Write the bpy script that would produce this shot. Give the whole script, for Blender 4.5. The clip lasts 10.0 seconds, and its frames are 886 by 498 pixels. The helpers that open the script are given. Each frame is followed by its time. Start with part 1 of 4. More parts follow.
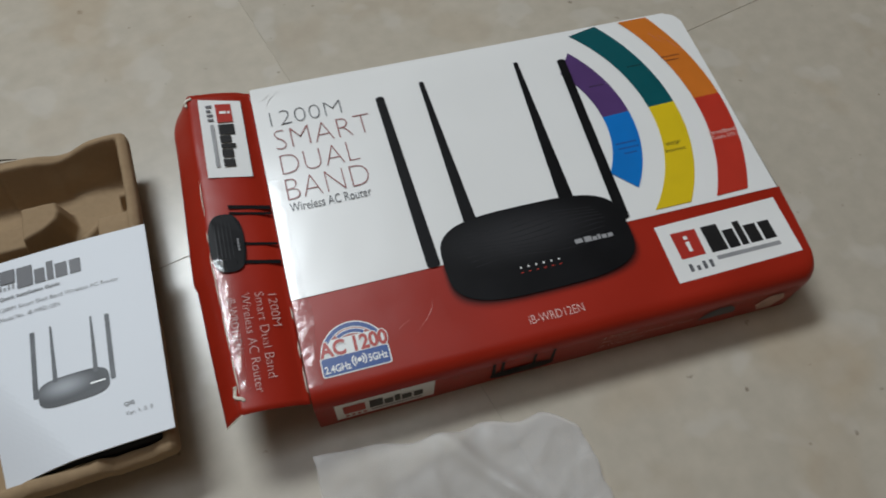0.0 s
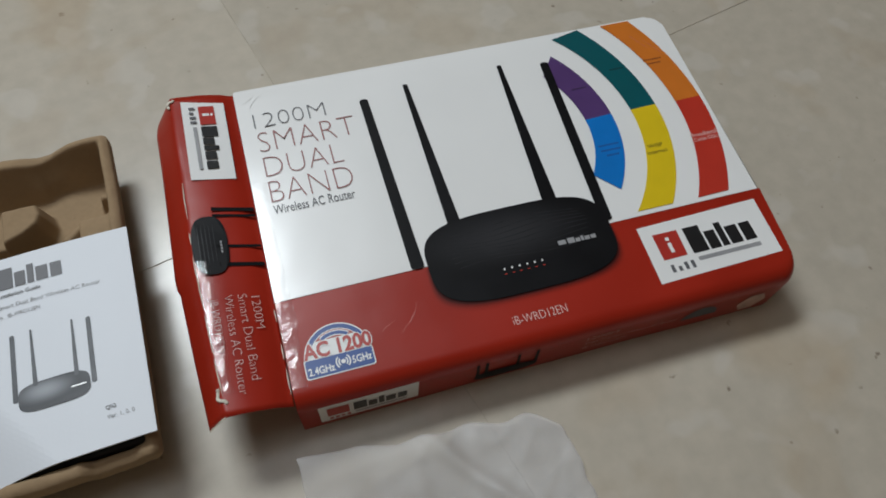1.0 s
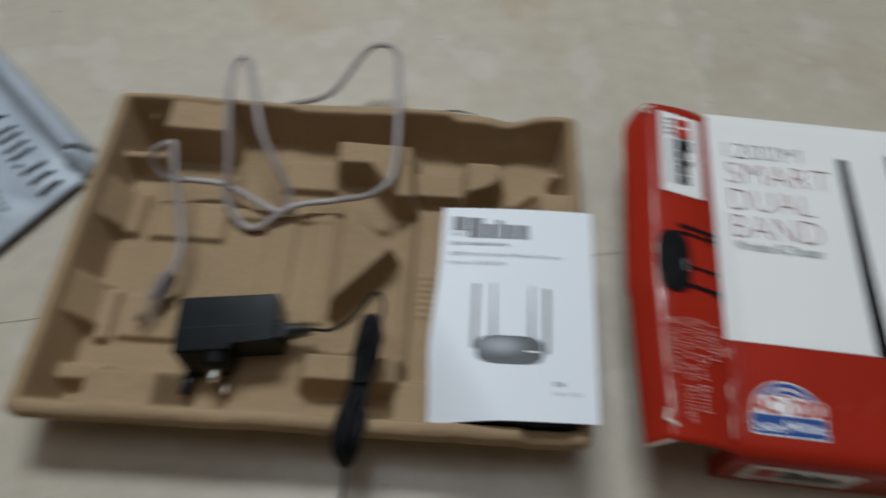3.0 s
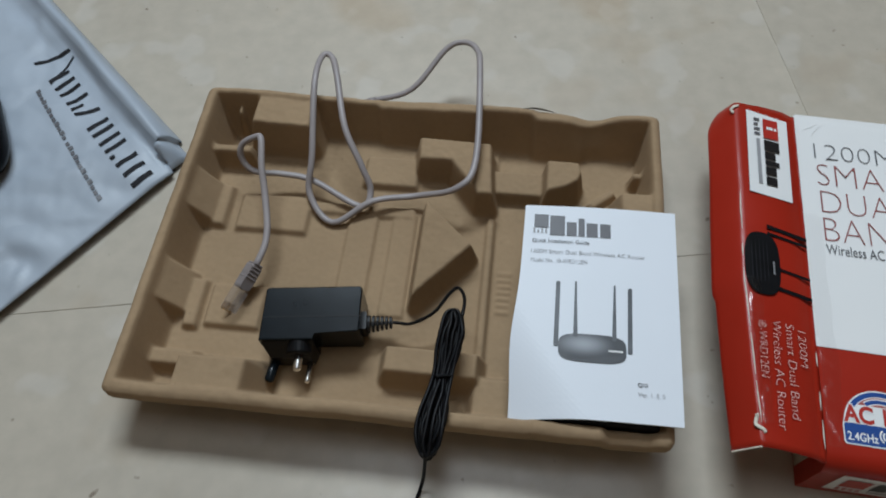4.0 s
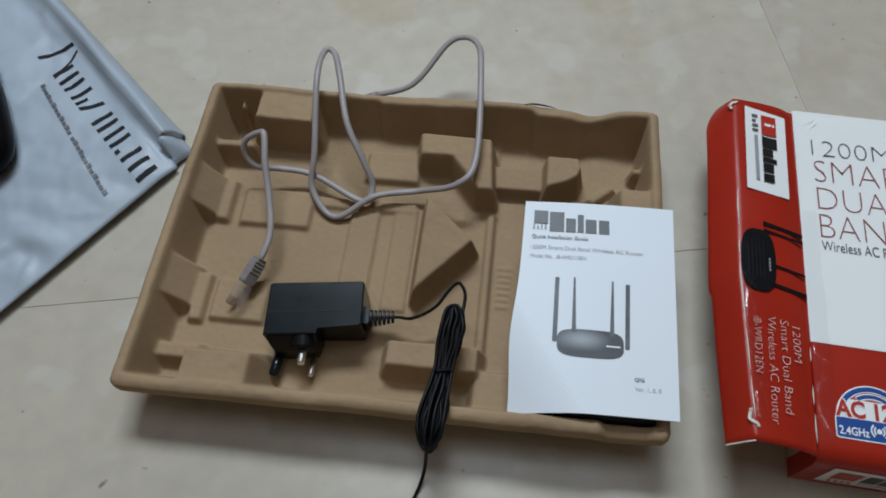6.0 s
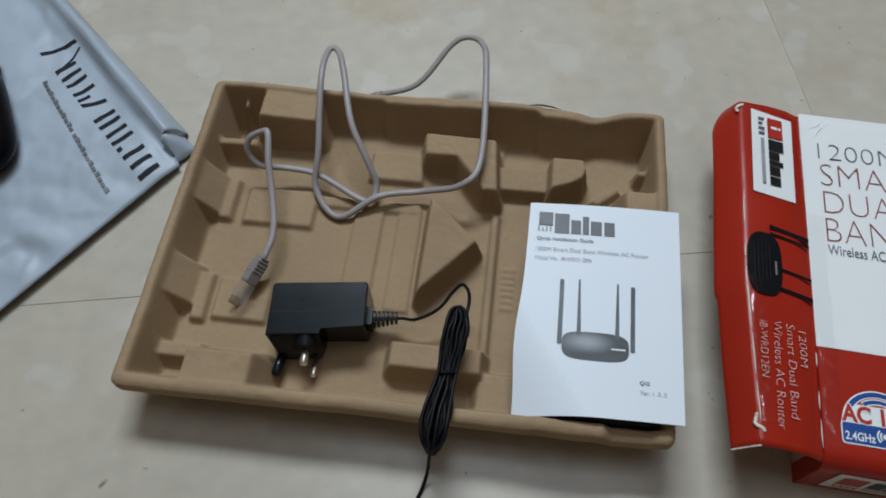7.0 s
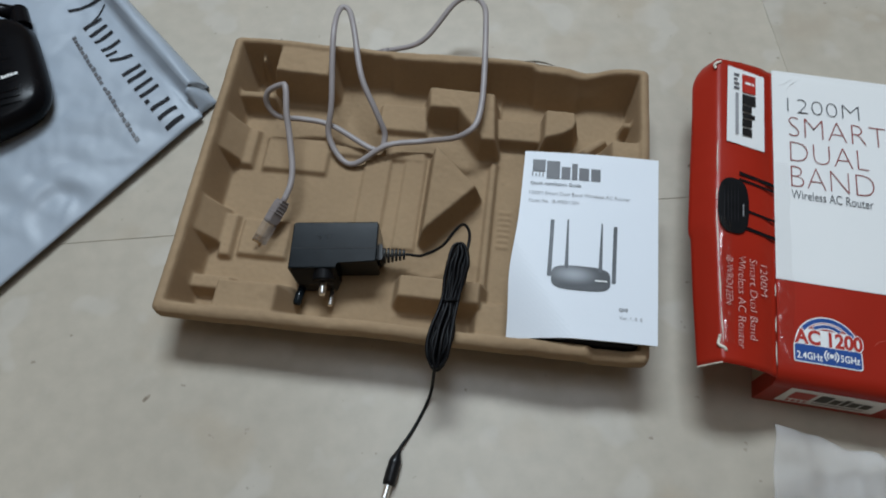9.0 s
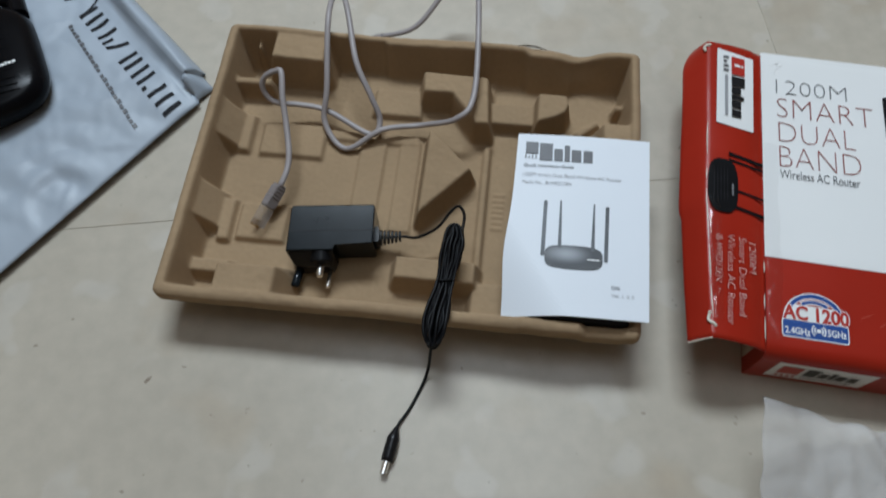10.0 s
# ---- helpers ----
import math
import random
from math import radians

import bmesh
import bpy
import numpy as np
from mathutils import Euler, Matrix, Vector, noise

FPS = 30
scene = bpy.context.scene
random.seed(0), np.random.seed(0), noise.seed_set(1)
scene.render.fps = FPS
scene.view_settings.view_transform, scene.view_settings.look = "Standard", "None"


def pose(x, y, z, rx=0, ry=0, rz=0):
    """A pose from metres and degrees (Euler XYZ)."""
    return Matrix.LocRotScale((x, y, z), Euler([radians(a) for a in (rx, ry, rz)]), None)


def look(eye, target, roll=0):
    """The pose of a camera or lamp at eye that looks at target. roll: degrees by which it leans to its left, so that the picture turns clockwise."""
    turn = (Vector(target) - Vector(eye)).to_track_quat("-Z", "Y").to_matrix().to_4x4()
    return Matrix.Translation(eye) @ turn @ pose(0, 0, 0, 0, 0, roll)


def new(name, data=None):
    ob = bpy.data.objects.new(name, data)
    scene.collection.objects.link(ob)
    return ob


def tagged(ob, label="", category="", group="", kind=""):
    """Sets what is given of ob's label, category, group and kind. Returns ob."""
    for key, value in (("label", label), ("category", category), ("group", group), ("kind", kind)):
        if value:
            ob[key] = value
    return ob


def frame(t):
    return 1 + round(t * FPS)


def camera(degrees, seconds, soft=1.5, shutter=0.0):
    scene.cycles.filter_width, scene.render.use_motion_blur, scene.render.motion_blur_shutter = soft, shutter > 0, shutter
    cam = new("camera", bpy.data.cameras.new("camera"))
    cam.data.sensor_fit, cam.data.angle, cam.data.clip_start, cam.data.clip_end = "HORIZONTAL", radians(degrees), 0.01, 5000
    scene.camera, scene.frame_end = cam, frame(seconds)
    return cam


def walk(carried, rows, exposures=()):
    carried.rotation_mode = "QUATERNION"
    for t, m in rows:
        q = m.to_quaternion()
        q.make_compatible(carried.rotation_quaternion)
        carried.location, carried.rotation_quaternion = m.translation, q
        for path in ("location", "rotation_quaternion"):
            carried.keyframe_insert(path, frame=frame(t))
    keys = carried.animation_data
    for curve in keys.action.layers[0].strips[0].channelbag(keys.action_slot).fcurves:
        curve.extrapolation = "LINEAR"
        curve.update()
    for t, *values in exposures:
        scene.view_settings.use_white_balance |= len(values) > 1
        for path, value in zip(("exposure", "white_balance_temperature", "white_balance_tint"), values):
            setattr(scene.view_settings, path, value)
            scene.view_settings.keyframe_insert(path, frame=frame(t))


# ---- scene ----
cam = camera(64.0, 10.0, soft=1.8, shutter=0.8)
PATH = [
    (0, (0.051, 0.149, 0.497), (0.433, 1.038, -1.254), 4.5),
    (0.5, (0.053, 0.148, 0.497), (0.468, 1.03, -1.249), 6.0),
    (1, (0.052, 0.146, 0.497), (0.473, 1.033, -1.245), 6.2),
    (1.5, (0.05, 0.146, 0.498), (0.467, 1.027, -1.248), 6.2),
    (2, (0.023, 0.157, 0.496), (0.381, 1.053, -1.256), 5.6),
    (2.2, (-0.004, 0.162, 0.491), (0.336, 1.08, -1.253), 6.4),
    (2.5, (-0.067, 0.163, 0.478), (0.162, 1.15, -1.246), 6.6),
    (2.7, (-0.102, 0.162, 0.467), (0.046, 1.205, -1.232), 5.2),
    (3, (-0.149, 0.177, 0.475), (-0.165, 1.187, -1.251), 2.6),
    (3.2, (-0.166, 0.175, 0.474), (-0.29, 1.201, -1.238), -1.2),
    (4.3, (-0.171, 0.172, 0.478), (-0.325, 1.134, -1.269), -3.1),
    (4.5, (-0.17, 0.178, 0.483), (-0.326, 1.117, -1.276), -3.4),
    (5, (-0.166, 0.176, 0.487), (-0.34, 1.13, -1.263), -4.5),
    (5.5, (-0.168, 0.175, 0.487), (-0.332, 1.133, -1.261), -3.8),
    (7, (-0.175, 0.177, 0.484), (-0.325, 1.136, -1.264), -2.4),
    (7.5, (-0.176, 0.175, 0.486), (-0.334, 1.138, -1.26), -2.5),
    (8, (-0.18, 0.159, 0.506), (-0.331, 1.08, -1.263), -2.1),
    (8.2, (-0.19, 0.145, 0.52), (-0.379, 1.053, -1.252), -4.4),
    (8.5, (-0.175, 0.142, 0.526), (-0.307, 0.96, -1.294), -2.1),
    (9, (-0.174, 0.14, 0.529), (-0.305, 0.993, -1.275), -2.1),
    (9.5, (-0.172, 0.127, 0.535), (-0.3, 1.018, -1.251), -1.5),
    (10, (-0.172, 0.129, 0.534), (-0.29, 0.962, -1.28), -2.0),
]
walk(cam, [(t, look(eye, target, roll)) for t, eye, target, roll in PATH],
     [(0, -0.11, 6270, 9.5), (1.8, -0.11, 6270, 9.5), (2.5, -0.16, 6100, 8), (3.2, -0.02, 6120, 8.5), (4.3, 0.05, 5790, 7), (7.5, 0.07, 5790, 7), (8.5, 0.12, 5790, 7), (10, 0.12, 5790, 7)])

# ---- light ----
world = bpy.data.worlds.new("world")
scene.world = world
world.use_nodes = True
world.node_tree.nodes["Background"].inputs[0].default_value = (0.9, 0.95, 1.0, 1)
world.node_tree.nodes["Background"].inputs[1].default_value = 0.3


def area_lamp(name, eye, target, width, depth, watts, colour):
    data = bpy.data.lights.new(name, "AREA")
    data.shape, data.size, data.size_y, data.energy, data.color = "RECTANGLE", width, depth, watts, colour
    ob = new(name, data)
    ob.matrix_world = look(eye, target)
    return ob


# out of view; placed where the shadows and their slopes point
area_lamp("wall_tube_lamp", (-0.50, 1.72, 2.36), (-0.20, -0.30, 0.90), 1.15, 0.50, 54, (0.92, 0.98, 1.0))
# unseen weaker light, set from the floor glow, that also lifts the front shadows
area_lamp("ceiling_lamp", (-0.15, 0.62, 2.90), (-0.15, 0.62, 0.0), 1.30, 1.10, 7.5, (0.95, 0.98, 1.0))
scene.view_settings.exposure = 0.0


# ---- materials ----
def material(name, colour, rough=0.5, metal=0.0, vary=0.08, scale=40.0, fine=0.0, fine_scale=400.0, bump=0.0, bump_scale=300.0,
             coat=0.0, spread=0.0, second=None, shine=0.5):
    m = bpy.data.materials.new(name)
    m.use_nodes = True
    nt = m.node_tree
    b = nt.nodes["Principled BSDF"]
    b.inputs["Roughness"].default_value, b.inputs["Metallic"].default_value = rough, metal
    b.inputs["Coat Weight"].default_value = coat
    b.inputs["Specular IOR Level"].default_value = shine
    b.inputs["Coat Roughness"].default_value = 0.12
    co = nt.nodes.new("ShaderNodeTexCoord")
    n1 = nt.nodes.new("ShaderNodeTexNoise")
    n1.inputs["Scale"].default_value, n1.inputs["Detail"].default_value = scale, 5
    nt.links.new(co.outputs["Object"], n1.inputs["Vector"])
    ramp = nt.nodes.new("ShaderNodeValToRGB")
    lo = second or tuple(c * (1 - vary) for c in colour)
    hi = tuple(min(1, c * (1 + vary)) for c in colour)
    ramp.color_ramp.elements[0].position, ramp.color_ramp.elements[1].position = 0.3, 0.7
    ramp.color_ramp.elements[0].color, ramp.color_ramp.elements[1].color = (*lo, 1), (*hi, 1)
    nt.links.new(n1.outputs["Fac"], ramp.inputs["Fac"])
    out = ramp.outputs["Color"]
    if fine:
        n2 = nt.nodes.new("ShaderNodeTexNoise")
        n2.inputs["Scale"].default_value, n2.inputs["Detail"].default_value = fine_scale, 3
        nt.links.new(co.outputs["Object"], n2.inputs["Vector"])
        r2 = nt.nodes.new("ShaderNodeValToRGB")
        r2.color_ramp.elements[0].position, r2.color_ramp.elements[1].position = 0.3, 0.7
        r2.color_ramp.elements[0].color, r2.color_ramp.elements[1].color = (1 - fine, 1 - fine, 1 - fine, 1), (1, 1, 1, 1)
        nt.links.new(n2.outputs["Fac"], r2.inputs["Fac"])
        mix = nt.nodes.new("ShaderNodeMix")
        mix.data_type, mix.blend_type = "RGBA", "MULTIPLY"
        mix.inputs[0].default_value = 1.0
        nt.links.new(out, mix.inputs[6])
        nt.links.new(r2.outputs["Color"], mix.inputs[7])
        out = mix.outputs[2]
    nt.links.new(out, b.inputs["Base Color"])
    if bump:
        n3 = nt.nodes.new("ShaderNodeTexNoise")
        n3.inputs["Scale"].default_value, n3.inputs["Detail"].default_value = bump_scale, 4
        nt.links.new(co.outputs["Object"], n3.inputs["Vector"])
        bp = nt.nodes.new("ShaderNodeBump")
        bp.inputs["Strength"].default_value, bp.inputs["Distance"].default_value = bump, 0.001
        nt.links.new(n3.outputs["Fac"], bp.inputs["Height"])
        nt.links.new(bp.outputs["Normal"], b.inputs["Normal"])
    if spread:
        rr = nt.nodes.new("ShaderNodeMapRange")
        rr.inputs["To Min"].default_value, rr.inputs["To Max"].default_value = max(0.02, rough - spread), rough + spread
        nt.links.new(n1.outputs["Fac"], rr.inputs["Value"])
        nt.links.new(rr.outputs["Result"], b.inputs["Roughness"])
    return m


M = {}
M["tile"] = material("floor_tile", (0.505, 0.452, 0.372), 0.24, vary=0.07, scale=3.0, fine=0.10, fine_scale=60, spread=0.04, bump=0.05, bump_scale=30)
M["grout"] = material("floor_grout", (0.47, 0.42, 0.345), 0.8, vary=0.25, scale=30)
# unseen walls and ceiling, coloured so that they bounce a warm, weak fill
M["paint"] = material("wall_paint", (0.35, 0.26, 0.178), 0.7, vary=0.03, scale=2, bump=0.1, bump_scale=80)
M["ceiling"] = material("ceiling_paint", (0.40, 0.37, 0.335), 0.8, vary=0.02, scale=2)
M["red"] = material("red_card", (0.325, 0.018, 0.007), 0.34, vary=0.08, scale=12, coat=0.04, shine=0.30, bump=0.28, bump_scale=42, spread=0.06)
M["white"] = material("white_card", (0.83, 0.83, 0.82), 0.30, vary=0.02, scale=10, coat=0.35, bump=0.10, bump_scale=40, spread=0.06)
M["board"] = material("bare_card", (0.42, 0.36, 0.28), 0.8, vary=0.12, scale=60, bump=0.2)
M["torn"] = material("torn_card", (0.72, 0.66, 0.56), 0.85, vary=0.15, scale=200, bump=0.5, bump_scale=700)
M["crease"] = material("crease_card", (0.52, 0.12, 0.09), 0.3, vary=0.1)
M["label"] = material("white_label", (0.82, 0.82, 0.81), 0.35, vary=0.02, scale=30, coat=0.2)
M["ink_red"] = material("red_ink", (0.42, 0.03, 0.02), 0.35, vary=0.05)
M["ink_black"] = material("black_ink", (0.012, 0.012, 0.013), 0.35, vary=0.2)
M["ink_grey"] = material("grey_ink", (0.11, 0.11, 0.12), 0.5, vary=0.1)
M["ink_mid"] = material("mid_grey_ink", (0.30, 0.30, 0.31), 0.5, vary=0.1)
M["ink_wine"] = material("wine_ink", (0.27, 0.085, 0.08), 0.4, vary=0.1)
M["ink_pink"] = material("pale_ink", (0.72, 0.52, 0.48), 0.4, vary=0.05)
M["photo"] = material("printed_black", (0.007, 0.007, 0.008), 0.42, vary=0.35, scale=26, shine=0.12)
M["photo_grey"] = material("printed_grey", (0.075, 0.08, 0.09), 0.5, vary=0.45, scale=45)
M["purple"] = material("purple_ink", (0.085, 0.04, 0.15), 0.3, vary=0.06, coat=0.3)
M["blue"] = material("blue_ink", (0.005, 0.17, 0.55), 0.3, vary=0.05, coat=0.3)
M["teal"] = material("teal_ink", (0.002, 0.085, 0.10), 0.3, vary=0.06, coat=0.3)
M["yellow"] = material("yellow_ink", (0.72, 0.52, 0.01), 0.3, vary=0.04, coat=0.3)
M["orange"] = material("orange_ink", (0.60, 0.17, 0.02), 0.3, vary=0.05, coat=0.3)
M["arc_red"] = material("bright_red_ink", (0.48, 0.035, 0.02), 0.3, vary=0.05, coat=0.3)
M["navy"] = material("navy_ink", (0.02, 0.07, 0.28), 0.35, vary=0.06)
M["pulp"] = material("moulded_pulp", (0.345, 0.243, 0.145), 0.92, shine=0.15, vary=0.10, scale=14, fine=0.06, fine_scale=240, bump=0.12, bump_scale=330)
M["split_dark"] = material("split_gap_dark", (0.06, 0.045, 0.03), 0.9, vary=0.3, scale=200)
M["paper"] = material("booklet_paper", (0.76, 0.79, 0.84), 0.55, vary=0.015, scale=12, bump=0.05, bump_scale=500)
M["pages"] = material("page_edges", (0.70, 0.71, 0.72), 0.8, vary=0.1, scale=300)
M["plastic"] = material("black_plastic", (0.006, 0.009, 0.012), 0.20, vary=0.2, scale=60, spread=0.02, shine=0.26)
M["matte"] = material("matte_black_plastic", (0.007, 0.007, 0.008), 0.33, vary=0.2, scale=80, shine=0.3)
M["cable"] = material("black_cable", (0.005, 0.005, 0.006), 0.45, vary=0.2, scale=90, shine=0.18)
M["chrome"] = material("pin_metal", (0.85, 0.84, 0.82), 0.27, metal=1.0, vary=0.05, scale=200)
M["grey_cable"] = material("grey_cable", (0.325, 0.288, 0.284), 0.45, vary=0.08, scale=60)
M["boot"] = material("grey_boot", (0.235, 0.205, 0.20), 0.5, vary=0.08, scale=90)
M["router"] = material("black_router_shell", (0.004, 0.004, 0.005), 0.24, vary=0.2, scale=80, shine=0.12)
M["gold"] = material("gold_contact", (0.75, 0.5, 0.15), 0.25, metal=1.0)
M["bag"] = material("mailer_film", (0.365, 0.41, 0.47), 0.46, vary=0.08, scale=9, bump=0.35, bump_scale=34, spread=0.08)
M["bag_ink"] = material("bag_print", (0.014, 0.014, 0.017), 0.7, vary=0.2, shine=0.2)
M["pouch"] = material("dark_pouch", (0.01, 0.01, 0.012), 0.3, vary=0.3, scale=40, bump=0.4, bump_scale=60)


def add_specks(m, colour, scale, start, amount):
    """Sparse small marks over a material's own colour."""
    nt = m.node_tree
    b = nt.nodes["Principled BSDF"]
    old = b.inputs["Base Color"].links[0].from_socket
    co, n, r, mix = nt.nodes.new("ShaderNodeTexCoord"), nt.nodes.new("ShaderNodeTexNoise"), nt.nodes.new("ShaderNodeMapRange"), nt.nodes.new("ShaderNodeMix")
    n.inputs["Scale"].default_value, n.inputs["Detail"].default_value = scale, 2
    r.inputs["From Min"].default_value, r.inputs["From Max"].default_value, r.inputs["To Max"].default_value = start, start + 0.06, amount
    mix.data_type = "RGBA"
    mix.inputs[7].default_value = (*colour, 1)
    nt.links.new(co.outputs["Object"], n.inputs["Vector"])
    nt.links.new(n.outputs["Fac"], r.inputs["Value"])
    nt.links.new(r.outputs["Result"], mix.inputs[0])
    nt.links.new(old, mix.inputs[6])
    nt.links.new(mix.outputs[2], b.inputs["Base Color"])


add_specks(M["tile"], (0.40, 0.31, 0.21), 11, 0.58, 0.22)
add_specks(M["tile"], (0.60, 0.57, 0.52), 19, 0.58, 0.30)
add_specks(M["tile"], (0.20, 0.16, 0.12), 75, 0.715, 0.85)
add_specks(M["tile"], (0.42, 0.30, 0.17), 5, 0.60, 0.30)
add_specks(M["pulp"], (0.25, 0.18, 0.11), 160, 0.72, 0.5)


def add_sheen(m, centre, radii, colour, amount):
    """The pale middle of a printed picture: a soft oval of another ink."""
    nt = m.node_tree
    b = nt.nodes["Principled BSDF"]
    old = b.inputs["Base Color"].links[0].from_socket
    co, mp, ln, r, mix = (nt.nodes.new("ShaderNode" + k) for k in ("TexCoord", "Mapping", "VectorMath", "MapRange", "Mix"))
    mp.inputs["Location"].default_value = (-centre[0] / radii[0], -centre[1] / radii[1], 0)
    mp.inputs["Scale"].default_value = (1 / radii[0], 1 / radii[1], 0)
    ln.operation = "LENGTH"
    r.interpolation_type = "SMOOTHSTEP"
    r.inputs["From Min"].default_value, r.inputs["From Max"].default_value = 0.0, 1.0
    r.inputs["To Min"].default_value, r.inputs["To Max"].default_value = amount, 0.0
    mix.data_type = "RGBA"
    mix.inputs[7].default_value = (*colour, 1)
    nt.links.new(co.outputs["Object"], mp.inputs["Vector"])
    nt.links.new(mp.outputs["Vector"], ln.inputs[0])
    nt.links.new(ln.outputs["Value"], r.inputs["Value"])
    nt.links.new(r.outputs["Result"], mix.inputs[0])
    nt.links.new(old, mix.inputs[6])
    nt.links.new(mix.outputs[2], b.inputs["Base Color"])


def clear_material(name, colour, rough, clear, bump, bump_scale):
    m = bpy.data.materials.new(name)
    m.use_nodes = True
    nt = m.node_tree
    b = nt.nodes["Principled BSDF"]
    b.inputs["Base Color"].default_value, b.inputs["Roughness"].default_value = (*colour, 1), rough
    tr, mix = nt.nodes.new("ShaderNodeBsdfTransparent"), nt.nodes.new("ShaderNodeMixShader")
    mix.inputs[0].default_value = 1 - clear
    co, n = nt.nodes.new("ShaderNodeTexCoord"), nt.nodes.new("ShaderNodeTexNoise")
    n.inputs["Scale"].default_value, n.inputs["Detail"].default_value = bump_scale, 4
    bp = nt.nodes.new("ShaderNodeBump")
    bp.inputs["Strength"].default_value, bp.inputs["Distance"].default_value = bump, 0.002
    nt.links.new(co.outputs["Object"], n.inputs["Vector"])
    nt.links.new(n.outputs["Fac"], bp.inputs["Height"])
    nt.links.new(bp.outputs["Normal"], b.inputs["Normal"])
    nt.links.new(tr.outputs[0], mix.inputs[1])
    nt.links.new(b.outputs[0], mix.inputs[2])
    nt.links.new(mix.outputs[0], nt.nodes["Material Output"].inputs["Surface"])
    return m


def film_material(name, rough, clear, bump, bump_scale):
    m = clear_material(name, (0.9, 0.9, 0.9), rough, clear, bump, bump_scale)
    nt = m.node_tree
    gl = nt.nodes.new("ShaderNodeBsdfGlossy")
    gl.inputs["Roughness"].default_value = rough
    nt.links.new(nt.nodes["Bump"].outputs["Normal"], gl.inputs["Normal"])
    nt.links.new(gl.outputs[0], nt.nodes["Mix Shader"].inputs[2])
    return m


M["tape"] = film_material("clear_film", 0.15, 0.945, 0.22, 230)
M["sheet"] = clear_material("milky_sheet", (0.80, 0.79, 0.79), 0.42, 0.72, 0.3, 60)
M["crystal"] = clear_material("clear_plug_plastic", (0.38, 0.34, 0.32), 0.10, 0.76, 0.1, 100)


# ---- mesh helpers ----
def obj(name, bm, mat, parent=None, label="", smooth=False):
    me = bpy.data.meshes.new(name)
    bmesh.ops.recalc_face_normals(bm, faces=bm.faces)
    bm.to_mesh(me)
    bm.free()
    me.materials.append(mat)
    if smooth:
        me.shade_smooth()
        for p in me.polygons:
            if len(p.vertices) > 8:
                p.use_smooth = False
    ob = new(name, me)
    if parent is not None:
        ob.parent = parent
    return tagged(ob, label=label)


def part(name, bm, mat, parent, label="", smooth=False):
    return obj(name, bm, mat, parent, label, smooth)


def block(x0, x1, y0, y1, z0, z1, bevel=0.0, segments=2, m=None):
    bm = bmesh.new()
    bmesh.ops.create_cube(bm, size=1)
    bmesh.ops.transform(bm, verts=bm.verts, matrix=Matrix.Translation(((x0 + x1) / 2, (y0 + y1) / 2, (z0 + z1) / 2)) @ Matrix.Diagonal((x1 - x0, y1 - y0, z1 - z0, 1)))
    if bevel:
        bmesh.ops.bevel(bm, geom=bm.edges[:], offset=bevel, segments=segments, affect="EDGES", profile=0.5)
    if m is not None:
        bmesh.ops.transform(bm, verts=bm.verts, matrix=m)
    return bm


def prism(outline, z0, z1, bevel=0.0, m=None):
    """An upright prism over an outline of (x, y)."""
    bm = bmesh.new()
    low = [bm.verts.new((x, y, z0)) for x, y in outline]
    high = [bm.verts.new((x, y, z1)) for x, y in outline]
    n = len(outline)
    top = bm.faces.new(high)
    bm.faces.new(low[::-1])
    for i in range(n):
        bm.faces.new((low[i], low[(i + 1) % n], high[(i + 1) % n], high[i]))
    if bevel:
        bmesh.ops.bevel(bm, geom=list(top.edges), offset=bevel, segments=3, affect="EDGES", profile=0.5)
    if m is not None:
        bmesh.ops.transform(bm, verts=bm.verts, matrix=m)
    return bm


def rounded(x0, x1, y0, y1, r, steps=5):
    """The outline of a rectangle with round corners."""
    out = []
    for cx, cy, a in ((x1 - r, y1 - r, 0), (x0 + r, y1 - r, 90), (x0 + r, y0 + r, 180), (x1 - r, y0 + r, 270)):
        for k in range(steps + 1):
            w = radians(a + 90 * k / steps)
            out.append((cx + r * math.cos(w), cy + r * math.sin(w)))
    return out


def sheet(outline, z, m=None):
    bm = bmesh.new()
    bm.faces.new([bm.verts.new((x, y, z)) for x, y in outline])
    if m is not None:
        bmesh.ops.transform(bm, verts=bm.verts, matrix=m)
    return bm


def smooth_line(points, per=6):
    """Catmull-Rom through the points."""
    p = [Vector(q) for q in points]
    p = [2 * p[0] - p[1]] + p + [2 * p[-1] - p[-2]]
    out = []
    for i in range(1, len(p) - 2):
        for k in range(per):
            t = k / per
            a, b, c, d = p[i - 1], p[i], p[i + 1], p[i + 2]
            out.append(0.5 * (2 * b + (c - a) * t + (2 * a - 5 * b + 4 * c - d) * t * t + (3 * b - a - 3 * c + d) * t ** 3))
    return out + [p[-2]]


def tube(line, r, sides=8, flat=1.0, bm=None, radii=None):
    """A round or flattened tube along a line."""
    bm = bm or bmesh.new()
    rings, up = [], Vector((0, 0, 1))
    for i, q in enumerate(line):
        d = (line[min(i + 1, len(line) - 1)] - line[max(i - 1, 0)]).normalized()
        side = d.cross(up)
        if side.length < 0.05:
            side = d.cross(Vector((0, 1, 0)))
        side.normalize()
        top = side.cross(d)
        rr = radii[i] if radii else r
        rings.append([bm.verts.new(q + side * (rr * math.cos(2 * math.pi * k / sides)) + top * (rr * flat * math.sin(2 * math.pi * k / sides))) for k in range(sides)])
    for a, b in zip(rings, rings[1:]):
        for k in range(sides):
            bm.faces.new((a[k], a[(k + 1) % sides], b[(k + 1) % sides], b[k]))
    bm.faces.new(rings[0][::-1])
    bm.faces.new(rings[-1])
    return bm


